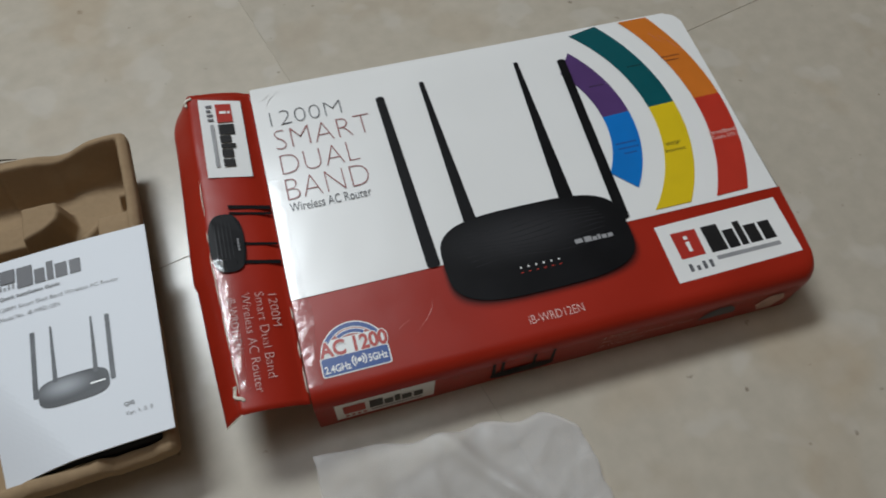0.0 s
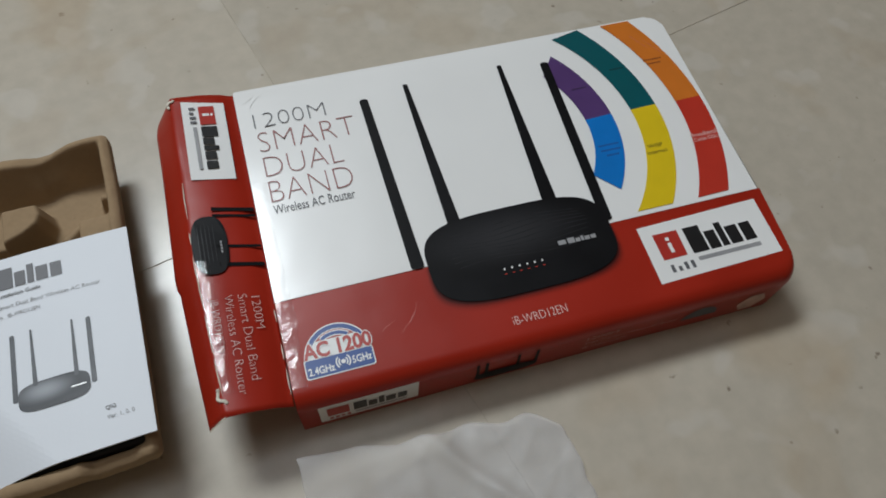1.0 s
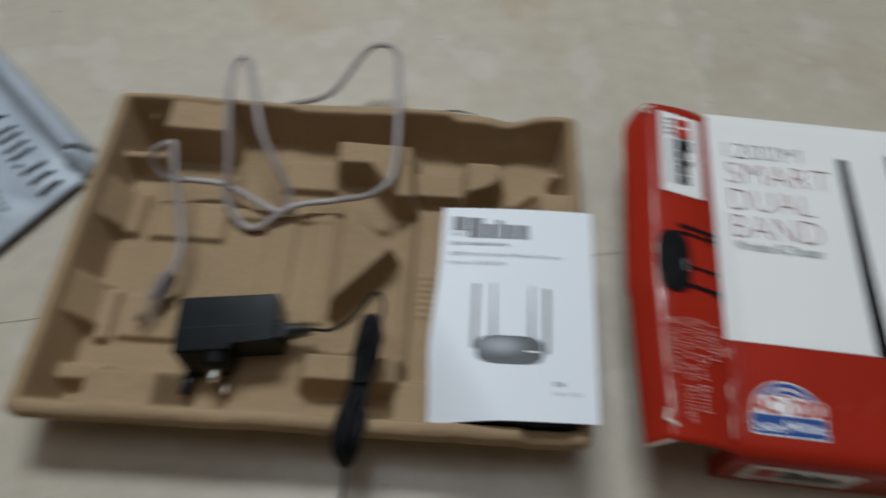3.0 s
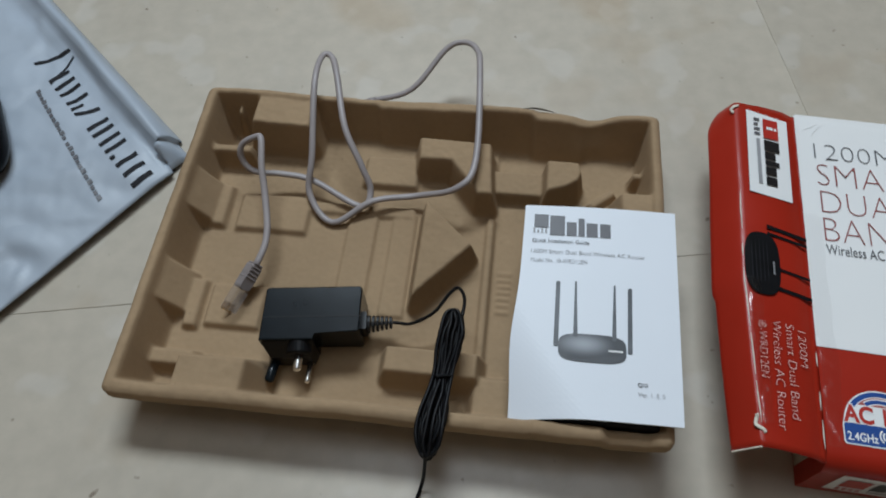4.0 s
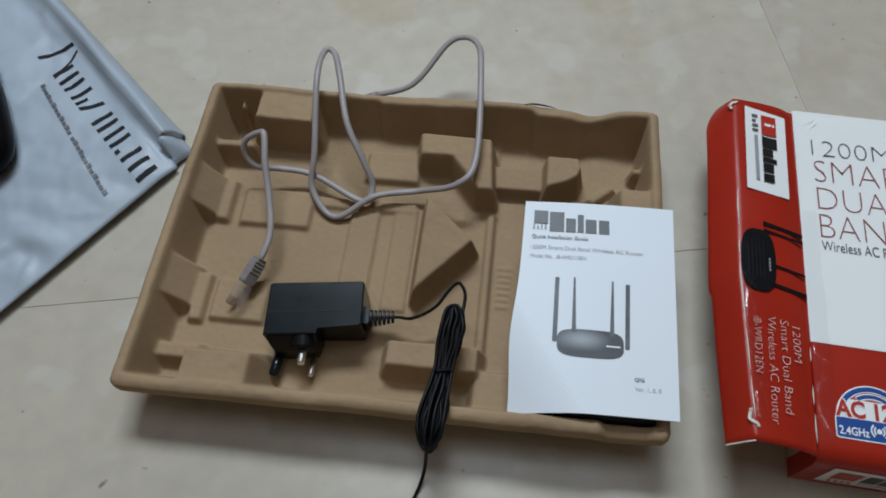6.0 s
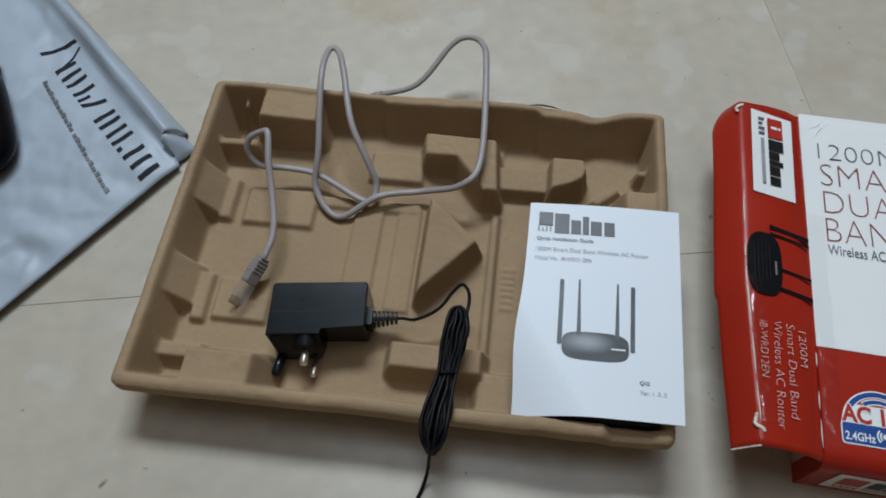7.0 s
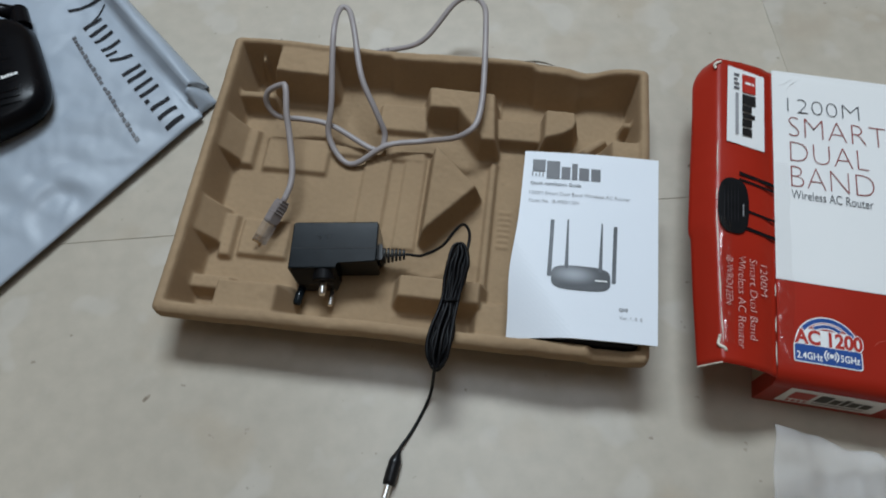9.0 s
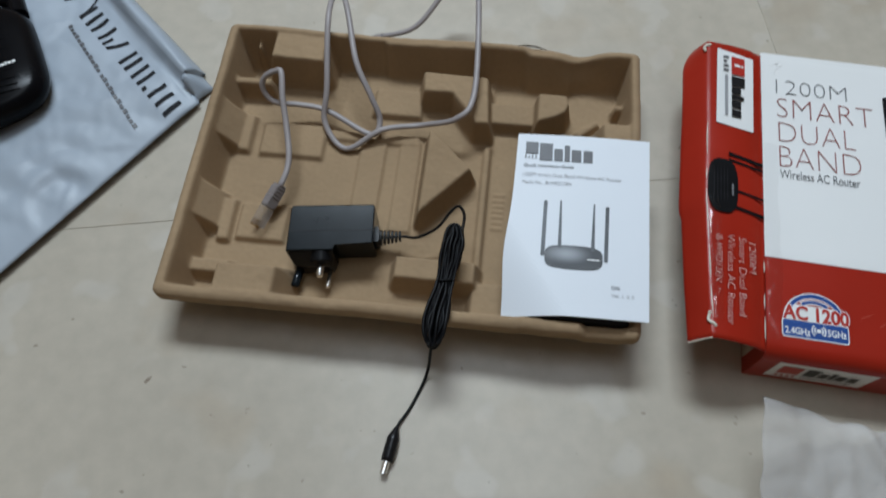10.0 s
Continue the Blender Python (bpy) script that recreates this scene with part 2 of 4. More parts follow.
def grid_solid(top, thick):
    """A thin solid from rows of points of its upper side."""
    bm = bmesh.new()
    a = [[bm.verts.new(p) for p in row] for row in top]
    b = [[bm.verts.new((p[0], p[1], p[2] - thick)) for p in row] for row in top]
    n, m_ = len(top), len(top[0])
    for i in range(n - 1):
        for j in range(m_ - 1):
            bm.faces.new((a[i][j], a[i + 1][j], a[i + 1][j + 1], a[i][j + 1]))
            bm.faces.new((b[i][j], b[i][j + 1], b[i + 1][j + 1], b[i + 1][j]))
    rim = [(i, 0) for i in range(n)] + [(n - 1, j) for j in range(1, m_)] + [(i, m_ - 1) for i in range(n - 2, -1, -1)] + [(0, j) for j in range(m_ - 2, 0, -1)]
    for (i, j), (k, l) in zip(rim, rim[1:] + rim[:1]):
        bm.faces.new((a[i][j], b[i][j], b[k][l], a[k][l]))
    return bm


def lettering(body, x, y, width, height, z, m, weight=0.0, align_right=False):
    """A line of writing as a flat mesh: its left end and foot at (x, y), fitted to a width and a height."""
    cu = bpy.data.curves.new("lettering", "FONT")
    cu.body, cu.size, cu.resolution_u, cu.offset = body, 1.0, 3, weight
    tmp = bpy.data.objects.new("lettering", cu)
    scene.collection.objects.link(tmp)
    bpy.context.view_layer.update()
    me = bpy.data.meshes.new_from_object(tmp.evaluated_get(bpy.context.evaluated_depsgraph_get()))
    bpy.data.objects.remove(tmp)
    bpy.data.curves.remove(cu)
    bm = bmesh.new()
    bm.from_mesh(me)
    bpy.data.meshes.remove(me)
    xs, ys = [v.co.x for v in bm.verts], [v.co.y for v in bm.verts]
    sx, sy = width / (max(xs) - min(xs)), height / (max(ys) - min(ys))
    for v in bm.verts:
        v.co = Vector((x + (v.co.x - min(xs)) * sx, y + (v.co.y - min(ys)) * sy, z))
    bmesh.ops.transform(bm, verts=bm.verts, matrix=m)
    return bm


def bars(rects, z, m):
    """Flat bars, each (x0, x1, y0, y1), in one mesh."""
    bm = bmesh.new()
    for x0, x1, y0, y1 in rects:
        bm.faces.new([bm.verts.new((x, y, z)) for x, y in ((x0, y0), (x1, y0), (x1, y1), (x0, y1))])
    bmesh.ops.transform(bm, verts=bm.verts, matrix=m)
    return bm


def mark_bars(x0, x1, y0, y1):
    """The brand word as five plain upright blocks."""
    w = x1 - x0
    h = y1 - y0
    shape = ((0.0, 0.24, 1.0), (0.27, 0.43, 0.70), (0.46, 0.56, 0.92), (0.59, 0.77, 0.70), (0.81, 0.98, 0.70))
    return [(x0 + a * w, x0 + b * w, y0, y0 + c * h) for a, b, c in shape]


def thing(name, label, category, group="", kind="", at=None):
    ob = new(name)
    if at is not None:
        ob.matrix_world = at
    return tagged(ob, label, category, group, kind)


# ---- the room ----
X0, X1, Y0, Y1, TOP = -2.6, 2.8, -2.2, 2.2, 2.95
tagged(obj("wall_north", block(X0, X1, Y1, Y1 + 0.12, 0, TOP), M["paint"]), "plain peach painted wall", "wall", kind="structure")
tagged(obj("wall_south", block(X0, X1, Y0 - 0.12, Y0, 0, TOP), M["paint"]), "plain peach painted wall", "wall", kind="structure")
tagged(obj("wall_west", block(X0 - 0.12, X0, Y0 - 0.12, Y1 + 0.12, 0, TOP), M["paint"]), "plain peach painted wall", "wall", kind="structure")
tagged(obj("wall_east", block(X1, X1 + 0.12, Y0 - 0.12, Y1 + 0.12, 0, TOP), M["paint"]), "plain peach painted wall", "wall", kind="structure")
tagged(obj("ceiling", block(X0 - 0.12, X1 + 0.12, Y0 - 0.12, Y1 + 0.12, TOP, TOP + 0.1), M["ceiling"]), "plain white ceiling", "ceiling", kind="structure")



def build_floor():
    floor = tagged(obj("floor", block(X0, X1, Y0, Y1, -0.06, -0.0006), M["grout"]), "polished beige vitrified floor tiles with thin joints", "floor", kind="structure")
    size, gap = 0.8, 0.00035
    turn = pose(0.1085, 0.4855, 0, 0, 0, 11.2)
    tile_mesh = None
    for i in range(-7, 7):
        for j in range(-7, 7):
            c = turn @ Vector(((i + 0.5) * size, (j + 0.5) * size, 0))
            if not (X0 - 0.55 < c.x < X1 + 0.55 and Y0 - 0.55 < c.y < Y1 + 0.55):
                continue
            cell = turn @ pose((i + 0.5) * size, (j + 0.5) * size, 0)
            if any(not (X0 < q.x < X1 and Y0 < q.y < Y1) for q in (cell @ Vector((a * size / 2, b * size / 2, 0)) for a in (-1, 1) for b in (-1, 1))):
                # cut along the walls
                bm = block(-size / 2 + gap, size / 2 - gap, -size / 2 + gap, size / 2 - gap, -0.008, 0, 0.00025, 1)
                bmesh.ops.transform(bm, matrix=cell, verts=bm.verts)
                for co, no in (((X0, 0, 0), (-1, 0, 0)), ((X1, 0, 0), (1, 0, 0)), ((0, Y0, 0), (0, -1, 0)), ((0, Y1, 0), (0, 1, 0))):
                    bmesh.ops.bisect_plane(bm, geom=bm.verts[:] + bm.edges[:] + bm.faces[:], plane_co=co, plane_no=no, clear_outer=True)
                if bm.faces:
                    obj("tile", bm, M["tile"], floor)
                continue
            if tile_mesh is None:
                t = obj("tile", block(-size / 2 + gap, size / 2 - gap, -size / 2 + gap, size / 2 - gap, -0.008, 0, 0.00025, 1), M["tile"], floor)
                tile_mesh = t.data
            else:
                t = new("tile", tile_mesh)
                t.parent = floor
            t.matrix_basis = turn @ pose((i + 0.5) * size, (j + 0.5) * size, 0)


# ---- the moulded tray ----
TL, TD, RIM = 0.361, 0.259, 0.046
TRAY = (-0.416, 0.297)


def inside(px, py, poly):
    hit = False
    for (xa, ya), (xb, yb) in zip(poly, poly[1:] + poly[:1]):
        if (ya > py) != (yb > py) and px < (xb - xa) * (py - ya) / (yb - ya) + xa:
            hit = not hit
    return hit


def to_poly(px, py, poly):
    d = 1e9
    for (xa, ya), (xb, yb) in zip(poly, poly[1:] + poly[:1]):
        lx, ly = xb - xa, yb - ya
        t = max(0, min(1, ((px - xa) * lx + (py - ya) * ly) / (lx * lx + ly * ly)))
        d = min(d, math.hypot(px - xa - t * lx, py - ya - t * ly))
    return -d if inside(px, py, poly) else d


def rect(x0, x1, y0, y1):
    return [(x0, y0), (x1, y0), (x1, y1), (x0, y1)]


# raised forms of the tray: outline in mm from its front left corner, height, draft (mm across per mm of height)
FORMS = (
    (rect(43, 88, 227, 256), 44, 0.24),
    (rect(6, 42, 208, 214), 29, 0.20),
    ([(177, 230), (233, 228), (237, 181), (226, 181), (204, 210), (179, 210)], 36, 0.20),
    (rect(230, 280, 193, 214), 20, 0.20),
    ([(278, 217), (302, 217), (304, 208), (301, 200), (293, 194), (278, 188)], 35, 0.16),
    ([(189, 171), (226, 136), (188, 92)], 35, 0.20),
    (rect(24.5, 27.5, 243, 250), 34, 0.10),
    (rect(345, 353, 214, 219), 24, 0.15),
    (rect(333, 358, 118, 186), 43, 0.28),
    (rect(42, 87, 0, 30), 43, 0.35),
    (rect(8, 42, 30, 40), 22, 0.30),
    (rect(176, 237, 37, 54), 30, 0.30),
    (rect(237, 300, 2, 40), 22, 0.40),
    (rect(300, 340, 40, 110), 22, 0.40),
    (rect(135, 176, 196, 222), 16, 0.40),
    (rect(42, 95, 147, 178), 14.5, 0.50),
    (rect(40, 78, 65, 96), 14.5, 0.50),
    (rect(23, 31, 148, 183), 16, 0.40),
    (rect(25, 33, 62, 98), 16, 0.40),
    (rect(129, 150, 96, 168), 12.5, 0.40),
    (rect(163, 180, 84, 172), 12.0, 0.40),
    (rect(236, 240, 30, 172), 14, 0.40),
    (rect(95, 178, 168, 176), 13, 0.5),
    *((rect(247, 256.5, 95 + 5.2 * k, 97.6 + 5.2 * k), 8.9, 0.4) for k in range(7)),
    ([(312, 192), (330, 206), (332, 203), (316, 189)], 16, 0.4),
)
RAMPS = (((150, 184), 42), ((72, 103), 42))


def ease(a, b, x):
    t = max(0, min(1, (x - a) / (b - a)))
    return t * t * (3 - 2 * t)


def back_inset(x):
    """Width of the rim along the back, which steps in and out."""
    return 5.5 + 3.2 * (ease(138, 143, x) - ease(220, 226, x) + ease(262, 268, x)) - 3.0 * ease(300, 320, x)


BOXES = [(min(p[0] for p in f[0]) - 26, max(p[0] for p in f[0]) + 26, min(p[1] for p in f[0]) - 26, max(p[1] for p in f[0]) + 26) for f in FORMS]


def tray_height(x, y):
    base = 9.5 + 0.5 * noise.noise((x * 0.02, y * 0.02, 3))
    if x > 240:
        base -= 2
    if x < 42 and y > 214:
        base -= 5
    # the four walls, with draft
    wall = RIM * 1000
    edge = min((x - 7) / 0.24, (TL * 1000 - 6.5 - x) / 0.14, (y - 7.5) / 0.30, (TD * 1000 - back_inset(x) - y) / (0.31 + 0.06 * (ease(262, 270, x) - ease(304, 310, x))))
    z = max(base, wall - max(0, edge))
    for (poly, top, draft), (xa, xb, ya, yb) in zip(FORMS, BOXES):
        if not (xa < x < xb and ya < y < yb):
            continue
        d = to_poly(x, y, poly)
        if d < draft * (top - base):
            z = max(z, top - max(0, d) / draft)
    for (ya, yb), top in RAMPS:
        if x < 26:
            off = max(0, ya - y, y - yb) * 4
            z = max(z, min(top, top - (x - 6) * 1.45) - off)
    return z


def rim_sag(x, y):
    """The rim is not quite even."""
    s = 0.9 * noise.noise((x * 0.06, y * 0.06, 12)) + 0.4 * noise.noise((x * 0.16, y * 0.16, 31)) + 1.2 * noise.noise((x * 0.012, y * 0.012, 9))
    if y > 230:
        s -= 6.5 * math.exp(-((x - 312) / 15) ** 2) + 2.2 * ease(262, 270, x) * (1 - ease(318, 330, x)) + 2.0 * math.exp(-((x - 150) / 30) ** 2)
    if y < 20:
        s += 3.4 * (ease(268, 276, x) - ease(315, 323, x)) - 2.6 * (ease(315, 323, x) - ease(346, 353, x)) + 1.5 * math.exp(-((x - 180) / 40) ** 2) + 0.8 * noise.noise((x * 0.07, 4, 2))
    return s


def build_tray():
    step = 1.0
    nx, ny = int(TL * 1000 / step) + 1, int(TD * 1000 / step) + 1
    h = np.zeros((nx, ny))
    xs, ys = np.linspace(0, TL * 1000, nx), np.linspace(0, TD * 1000, ny)
    for i in range(nx):
        for j in range(ny):
            h[i, j] = tray_height(xs[i], ys[j])
    for _ in range(2):
        p = np.pad(h, 1, mode="edge")
        h = (p[:-2, 1:-1] + p[2:, 1:-1] + p[1:-1, :-2] + p[1:-1, 2:] + 2 * p[1:-1, 1:-1]) / 6
    r = 5.0
    verts, faces = [], []

    def place(x, y, grow=0.0):
        cx, cy = min(max(x, r), TL * 1000 - r), min(max(y, r), TD * 1000 - r)
        a, b = (x - cx) / r, (y - cy) / r
        if a and b:
            x, y = cx + r * a * math.sqrt(1 - b * b / 2), cy + r * b * math.sqrt(1 - a * a / 2)
        nxx, nyy = x - TL * 500, y - TD * 500
        w = 1.3 * noise.noise((x * 0.015, y * 0.015, 5))
        x += w * (abs(nxx) / (TL * 500)) ** 4 * (1 if nxx > 0 else -1)
        y += w * (abs(nyy) / (TD * 500)) ** 4 * (1 if nyy > 0 else -1)
        return x + grow * max(-1, min(1, nxx / (TL * 500 - 6))) ** 9, y + grow * max(-1, min(1, nyy / (TD * 500 - 6))) ** 9

    for i in range(nx):
        for j in range(ny):
            x, y = place(xs[i], ys[j])
            e = min(xs[i], TL * 1000 - xs[i], ys[j], TD * 1000 - ys[j])
            z = h[i, j] + rim_sag(xs[i], ys[j]) * max(0, min(1, (h[i, j] - 20) / 20)) + 0.25 * noise.noise((x * 0.25, y * 0.25, 1))
            if e < 4:
                z -= (4 - e) ** 2 * 0.13
            verts.append((x / 1000, y / 1000, z / 1000))
    for i in range(nx - 1):
        for j in range(ny - 1):
            a = i * ny + j
            faces.append((a, a + ny, a + ny + 1, a + 1))
    ring = [(i, 0) for i in range(nx)] + [(nx - 1, j) for j in range(1, ny)] + [(i, ny - 1) for i in range(nx - 2, -1, -1)] + [(0, j) for j in range(ny - 2, 0, -1)]
    last = [i * ny + j for i, j in ring]
    for drop, grow in ((3.0, 0.9), (9.0, 1.2), (13.5, 0.9), (15.5, -1.5), (17.0, -4.0), (30.0, -8.0), (43.5, -11.0)):
        cur = []
        for i, j in ring:
            x, y = place(xs[i], ys[j], grow)
            z = max(0.4, RIM * 1000 - drop + rim_sag(xs[i], ys[j]) * (1 - drop / 45))
            cur.append(len(verts))
            verts.append((x / 1000, y / 1000, z / 1000))
        n = len(ring)
        for k in range(n):
            faces.append((last[k], cur[k], cur[(k + 1) % n], last[(k + 1) % n]))
        last = cur
    ob = new("pulp_tray")
    ob.location = (TRAY[0], TRAY[1], 0)
    cut = (nx - 1) * (ny - 1) + 3 * len(ring)
    for name, some in (("moulded_bed", faces[:cut]), ("outer_wall", faces[cut:])):
        used = sorted({i for f in some for i in f})
        index = {v: k for k, v in enumerate(used)}
        me = bpy.data.meshes.new(name)
        me.from_pydata([verts[i] for i in used], [], [tuple(index[i] for i in f) for f in some])
        me.materials.append(M["pulp"])
        me.shade_smooth()
        new(name, me).parent = ob
    # dark strip painted in for the shade inside a split in the rim
    split_dark = smooth_line([(0.256, 0.2580, 0.0452), (0.264, 0.2588, 0.0454), (0.273, 0.2586, 0.0446), (0.282, 0.2578, 0.0428)], 4)
    part("rim_scuff", tube(split_dark, 0.0009, 6, 0.6, None, [0.0002 + 0.0008 * math.sin(math.pi * k / (len(split_dark) - 1)) for k in range(len(split_dark))]), M["split_dark"], ob, "dark strip for the shaded gap in the torn rim", smooth=True)
    tagged(ob, "brown moulded paper pulp tray with raised blocks, on floor", "packaging tray")


# ---- the carton ----
BX = pose(0.032, 0.306, 0, 0, 0, -3.4)
BW, BD, BH = 0.380, 0.260, 0.049
mm = Matrix.Diagonal((0.001, 0.001, 0.001, 1))


def ring_piece(r0, r1, low, high, n=26):
    """A stretch of a ring round the printed router, as an outline in mm; low and high are degrees at the inner and the outer edge."""
    def at(r, a):
        v = r * math.sin(radians(a))
        return 184 + r * math.cos(radians(a)), 157 + v * (1.07 if v > 0 else 1.0)
    return [at(r1, low[1] + (high[1] - low[1]) * k / n) for k in range(n + 1)] + [at(r0, high[0] + (low[0] - high[0]) * k / n) for k in range(n + 1)]


def top_wave(u, v):
    return 0.0003 * noise.noise((u * 14, v * 14, 2)) + 0.00012 * noise.noise((u * 45, v * 45, 7))


def front_in(u, z):
    """The front panel is pushed in along its foot."""
    k = max(0, min(1, u / BW))
    return 0.0012 * 4 * k * (1 - k) * max(0, 1 - z / 0.0365)


def build_carton():
    box = thing("router_carton", "red and white printed cardboard box, end flap open, on floor", "box", at=BX)
    # body, with a soft front edge
    stations = [(BW - 0.017) * k / 40 for k in range(41)]
    stations = [(u, -0.0125) for u in stations] + [(BW - 0.017 + 0.013 * math.sin(radians(a)), 0.0005 - 0.013 * math.cos(radians(a))) for a in range(12, 91, 13)]
    stations += [(BW - 0.0030, 0.012), (BW - 0.0018, 0.028), (BW - 0.0008, 0.046), (BW, 0.0640)]
    rows = []
    for u, v0 in stations:
        r = min(0.0125, (0.0645 - v0) * 0.5)
        dent = 0.0005 * noise.noise((u * 20, 3, 1))
        row = [(u, 0.0645 + (v0 + r - 0.0645) * k / 8, BH + (0.0003 * noise.noise((u * 16, k * 0.5, 2)) if 0 < k < 8 else 0)) for k in range(9)]
        row += [(u, v0 + r - r * math.sin(radians(a)), BH - r * (1 - math.cos(radians(a))) + dent * (a < 80)) for a in range(15, 91, 15)]
        row += [(u, v0 + front_in(u, z) + 0.0004 * noise.noise((u * 18, z * 40, 6)), z) for z in (0.030, 0.020, 0.010, 0.0)]
        rows.append(row)
    bm = bmesh.new()
    g = [[bm.verts.new(p) for p in row] for row in rows]
    for p, q in zip(g, g[1:]):
        for k in range(len(p) - 1):
            bm.faces.new((p[k], p[k + 1], q[k + 1], q[k]))
    bm.faces.new([bm.verts.new(v.co) for v in g[0]] + [bm.verts.new((0, 0.0645, 0))])
    body = part("body_front", bm, M["red"], box, "glossy red printed cardboard", smooth=True)
    back_outline = [(BW, 0.0645)] + [(BW - 0.011 + 0.013 * math.cos(radians(a)), BD - 0.012 + 0.012 * math.sin(radians(a))) for a in range(0, 91, 15)] + [(0.001, BD), (0.0, BD - 0.001), (0.0, 0.0645)]
    bm = prism(back_outline, 0.0, BH, 0.0)
    bmesh.ops.bevel(bm, geom=[e for e in bm.edges if all(abs(v.co.z - BH) < 1e-6 for v in e.verts) and not all(v.co.y < 0.065 for v in e.verts) and not all(v.co.x < 1e-6 for v in e.verts)], offset=0.002, segments=3, affect="EDGES", profile=0.5)
    part("body_back", bm, M["white"], box, "glossy white printed cardboard", smooth=True)
    part("open_end", block(-0.0006, 0.001, 0.0, BD - 0.006, 0.002, BH - 0.006), M["board"], box, "bare brown inner card")
    # white print over the lid
    nu, nv = 96, 54
    bm = bmesh.new()
    grid = []
    for i in range(nu + 1):
        for j in range(nv + 1):
            u, v = 0.0006 + (BW - 0.0066) * i / nu, 0.0645 + (BD - 0.0660) * j / nv
            eu, ev = max(0, u - (BW - 0.018)), max(0, v - (BD - 0.018))
            d = math.hypot(eu, ev)
            if d > 0.014:
                u, v = u - eu * (1 - 0.014 / d), v - ev * (1 - 0.014 / d)
                d = 0.014
            fall = max(0, d - 0.006) ** 2 * 8
            grid.append(bm.verts.new((u, v, BH + 0.0005 + top_wave(u, v) * min(1, (v - 0.0645) / 0.02) - fall)))
    for i in range(nu):
        for j in range(nv):
            a = i * (nv + 1) + j
            f = (grid[a], grid[a + nv + 1], grid[a + nv + 2], grid[a + 1])
            if len({tuple(round(c, 6) for c in q.co) for q in f}) == 4:
                bm.faces.new(f)
    lid = part("lid_print", bm, M["white"], box, "glossy white printed lid", smooth=True)

    def ink(name, bm, mat, label=""):
        return part(name, bm, M[mat], lid, label)
    up = Matrix.Translation((0, 0, BH)) @ mm
    z1, z2, z3 = 1.05, 1.2, 1.35
    # title
    ink("title_line", lettering("1200M", 11.5, 216.5, 57, 14.5, z1, up, -0.027), "ink_grey")
    ink("title_line", lettering("SMART", 12, 193, 76, 19, z1, up, -0.027), "ink_wine")
    ink("title_line", lettering("DUAL", 12.5, 169, 60, 18.5, z1, up, -0.027), "ink_wine")
    ink("title_line", lettering("BAND", 12.5, 145.5, 63, 19, z1, up, -0.027), "ink_wine")
    ink("subtitle", lettering("Wireless AC Router", 12.5, 134.5, 61, 8, z1, up), "ink_grey")
    # coloured bands
    for r0, r1, low, split, high, hi_mat, lo_mat in ((87, 110.5, (-34, -37), 2.5, (37, 40.5), "purple", "blue"), (128, 151, (-43.8, -36.0), 2.0, (44, 38.6), "teal", "yellow"), (169, 192, (-31.7, -27.4), 1.4, (33.8, 29.4), "orange", "arc_red")):
        ink("colour_band", sheet(ring_piece(r0, r1, (split, split), high), z1, up), hi_mat)
        ink("colour_band", sheet(ring_piece(r0, r1, low, (split, split)), z1, up), lo_mat)
    for x, y, w, text, mat in ((271, 132, 18, "", "navy"), (271, 127, 18, "", "navy"), (274, 122, 13, "", "navy"), (272, 193, 15, "", "ink_plum"), (312, 206, 14, "", "ink_deep"), (345, 209, 18, "", "ink_rust"), (347, 204.5, 14, "", "ink_rust")):
        ink("small_print", bars([(x + 2.2 * k, x + 2.2 * k + 1.7, y, y + 1.5) for k in range(int(w / 2.2))], z2, up), mat)
    ink("small_print", lettering("WISP", 309.5, 121, 13, 3.6, z2, up), "ink_black")
    ink("small_print", lettering("Internet", 307, 115, 17, 3.6, z2, up), "ink_black")
    ink("small_print", lettering("Broadband", 349, 122.5, 23, 3.8, z2, up), "ink_pink")
    ink("small_print", lettering("(Cable DSL)", 348, 116.8, 24, 4.2, z2, up), "ink_pink")
    # printed router
    for quad in (((97, 226), (104, 225.5), (107, 65), (97.5, 67)), ((255.5, 228.5), (263, 229), (255, 69), (246, 68.5))):
        ink("printed_antenna", sheet(rounded_quad(quad, 3.0), z2, up), "photo")
    for quad in (((135.5, 232.5), (139.5, 233.5), (143, 92), (133, 92)), ((218.5, 234.5), (222.5, 234.5), (220, 93), (208.5, 94))):
        ink("printed_antenna", sheet(rounded_quad(quad, 1.5), z2, up), "photo")
    for k in range(7):
        ink("printed_halo", sheet([(x, min(63, y)) for x, y in blob(180, 51.8 + 0.75 * k, 74.0 - 0.55 * k, 31, 3.4)], 0.12 + 0.03 * k, up), f"halo_{k}")
    ink("printed_router", sheet(blob(180, 62, 71, 35.5, 3.4), z2 + 0.02, up), "photo_body")
    for k in range(9):
        y = 56 + 3.6 * k
        half = 56 - 0.9 * abs(k - 4) ** 1.5
        line = [(180 - half + 2 * half * q / 20, y + 2.0 * math.sin(q * 0.32 + 0.5 * k)) for q in range(21)]
        ink("printed_rib", sheet([(x, v + 0.55) for x, v in line] + [(x, v) for x, v in line[::-1]], z2 + 0.06, up), "ink_sheen")
    ink("printed_lights", bars([(161 + 5.8 * k, 162.3 + 5.8 * k, 47, 48.5) for k in range(6)], z3, up), "label")
    ink("printed_lights", bars([(160.7 + 5.8 * k, 162.6 + 5.8 * k, 43.4, 44.1) for k in range(6)], z3, up), "arc_red")
    ink("printed_mark", bars([(207, 213, 56, 59.5)] + mark_bars(214.5, 237, 55.5, 60), z3, up), "ink_mid")
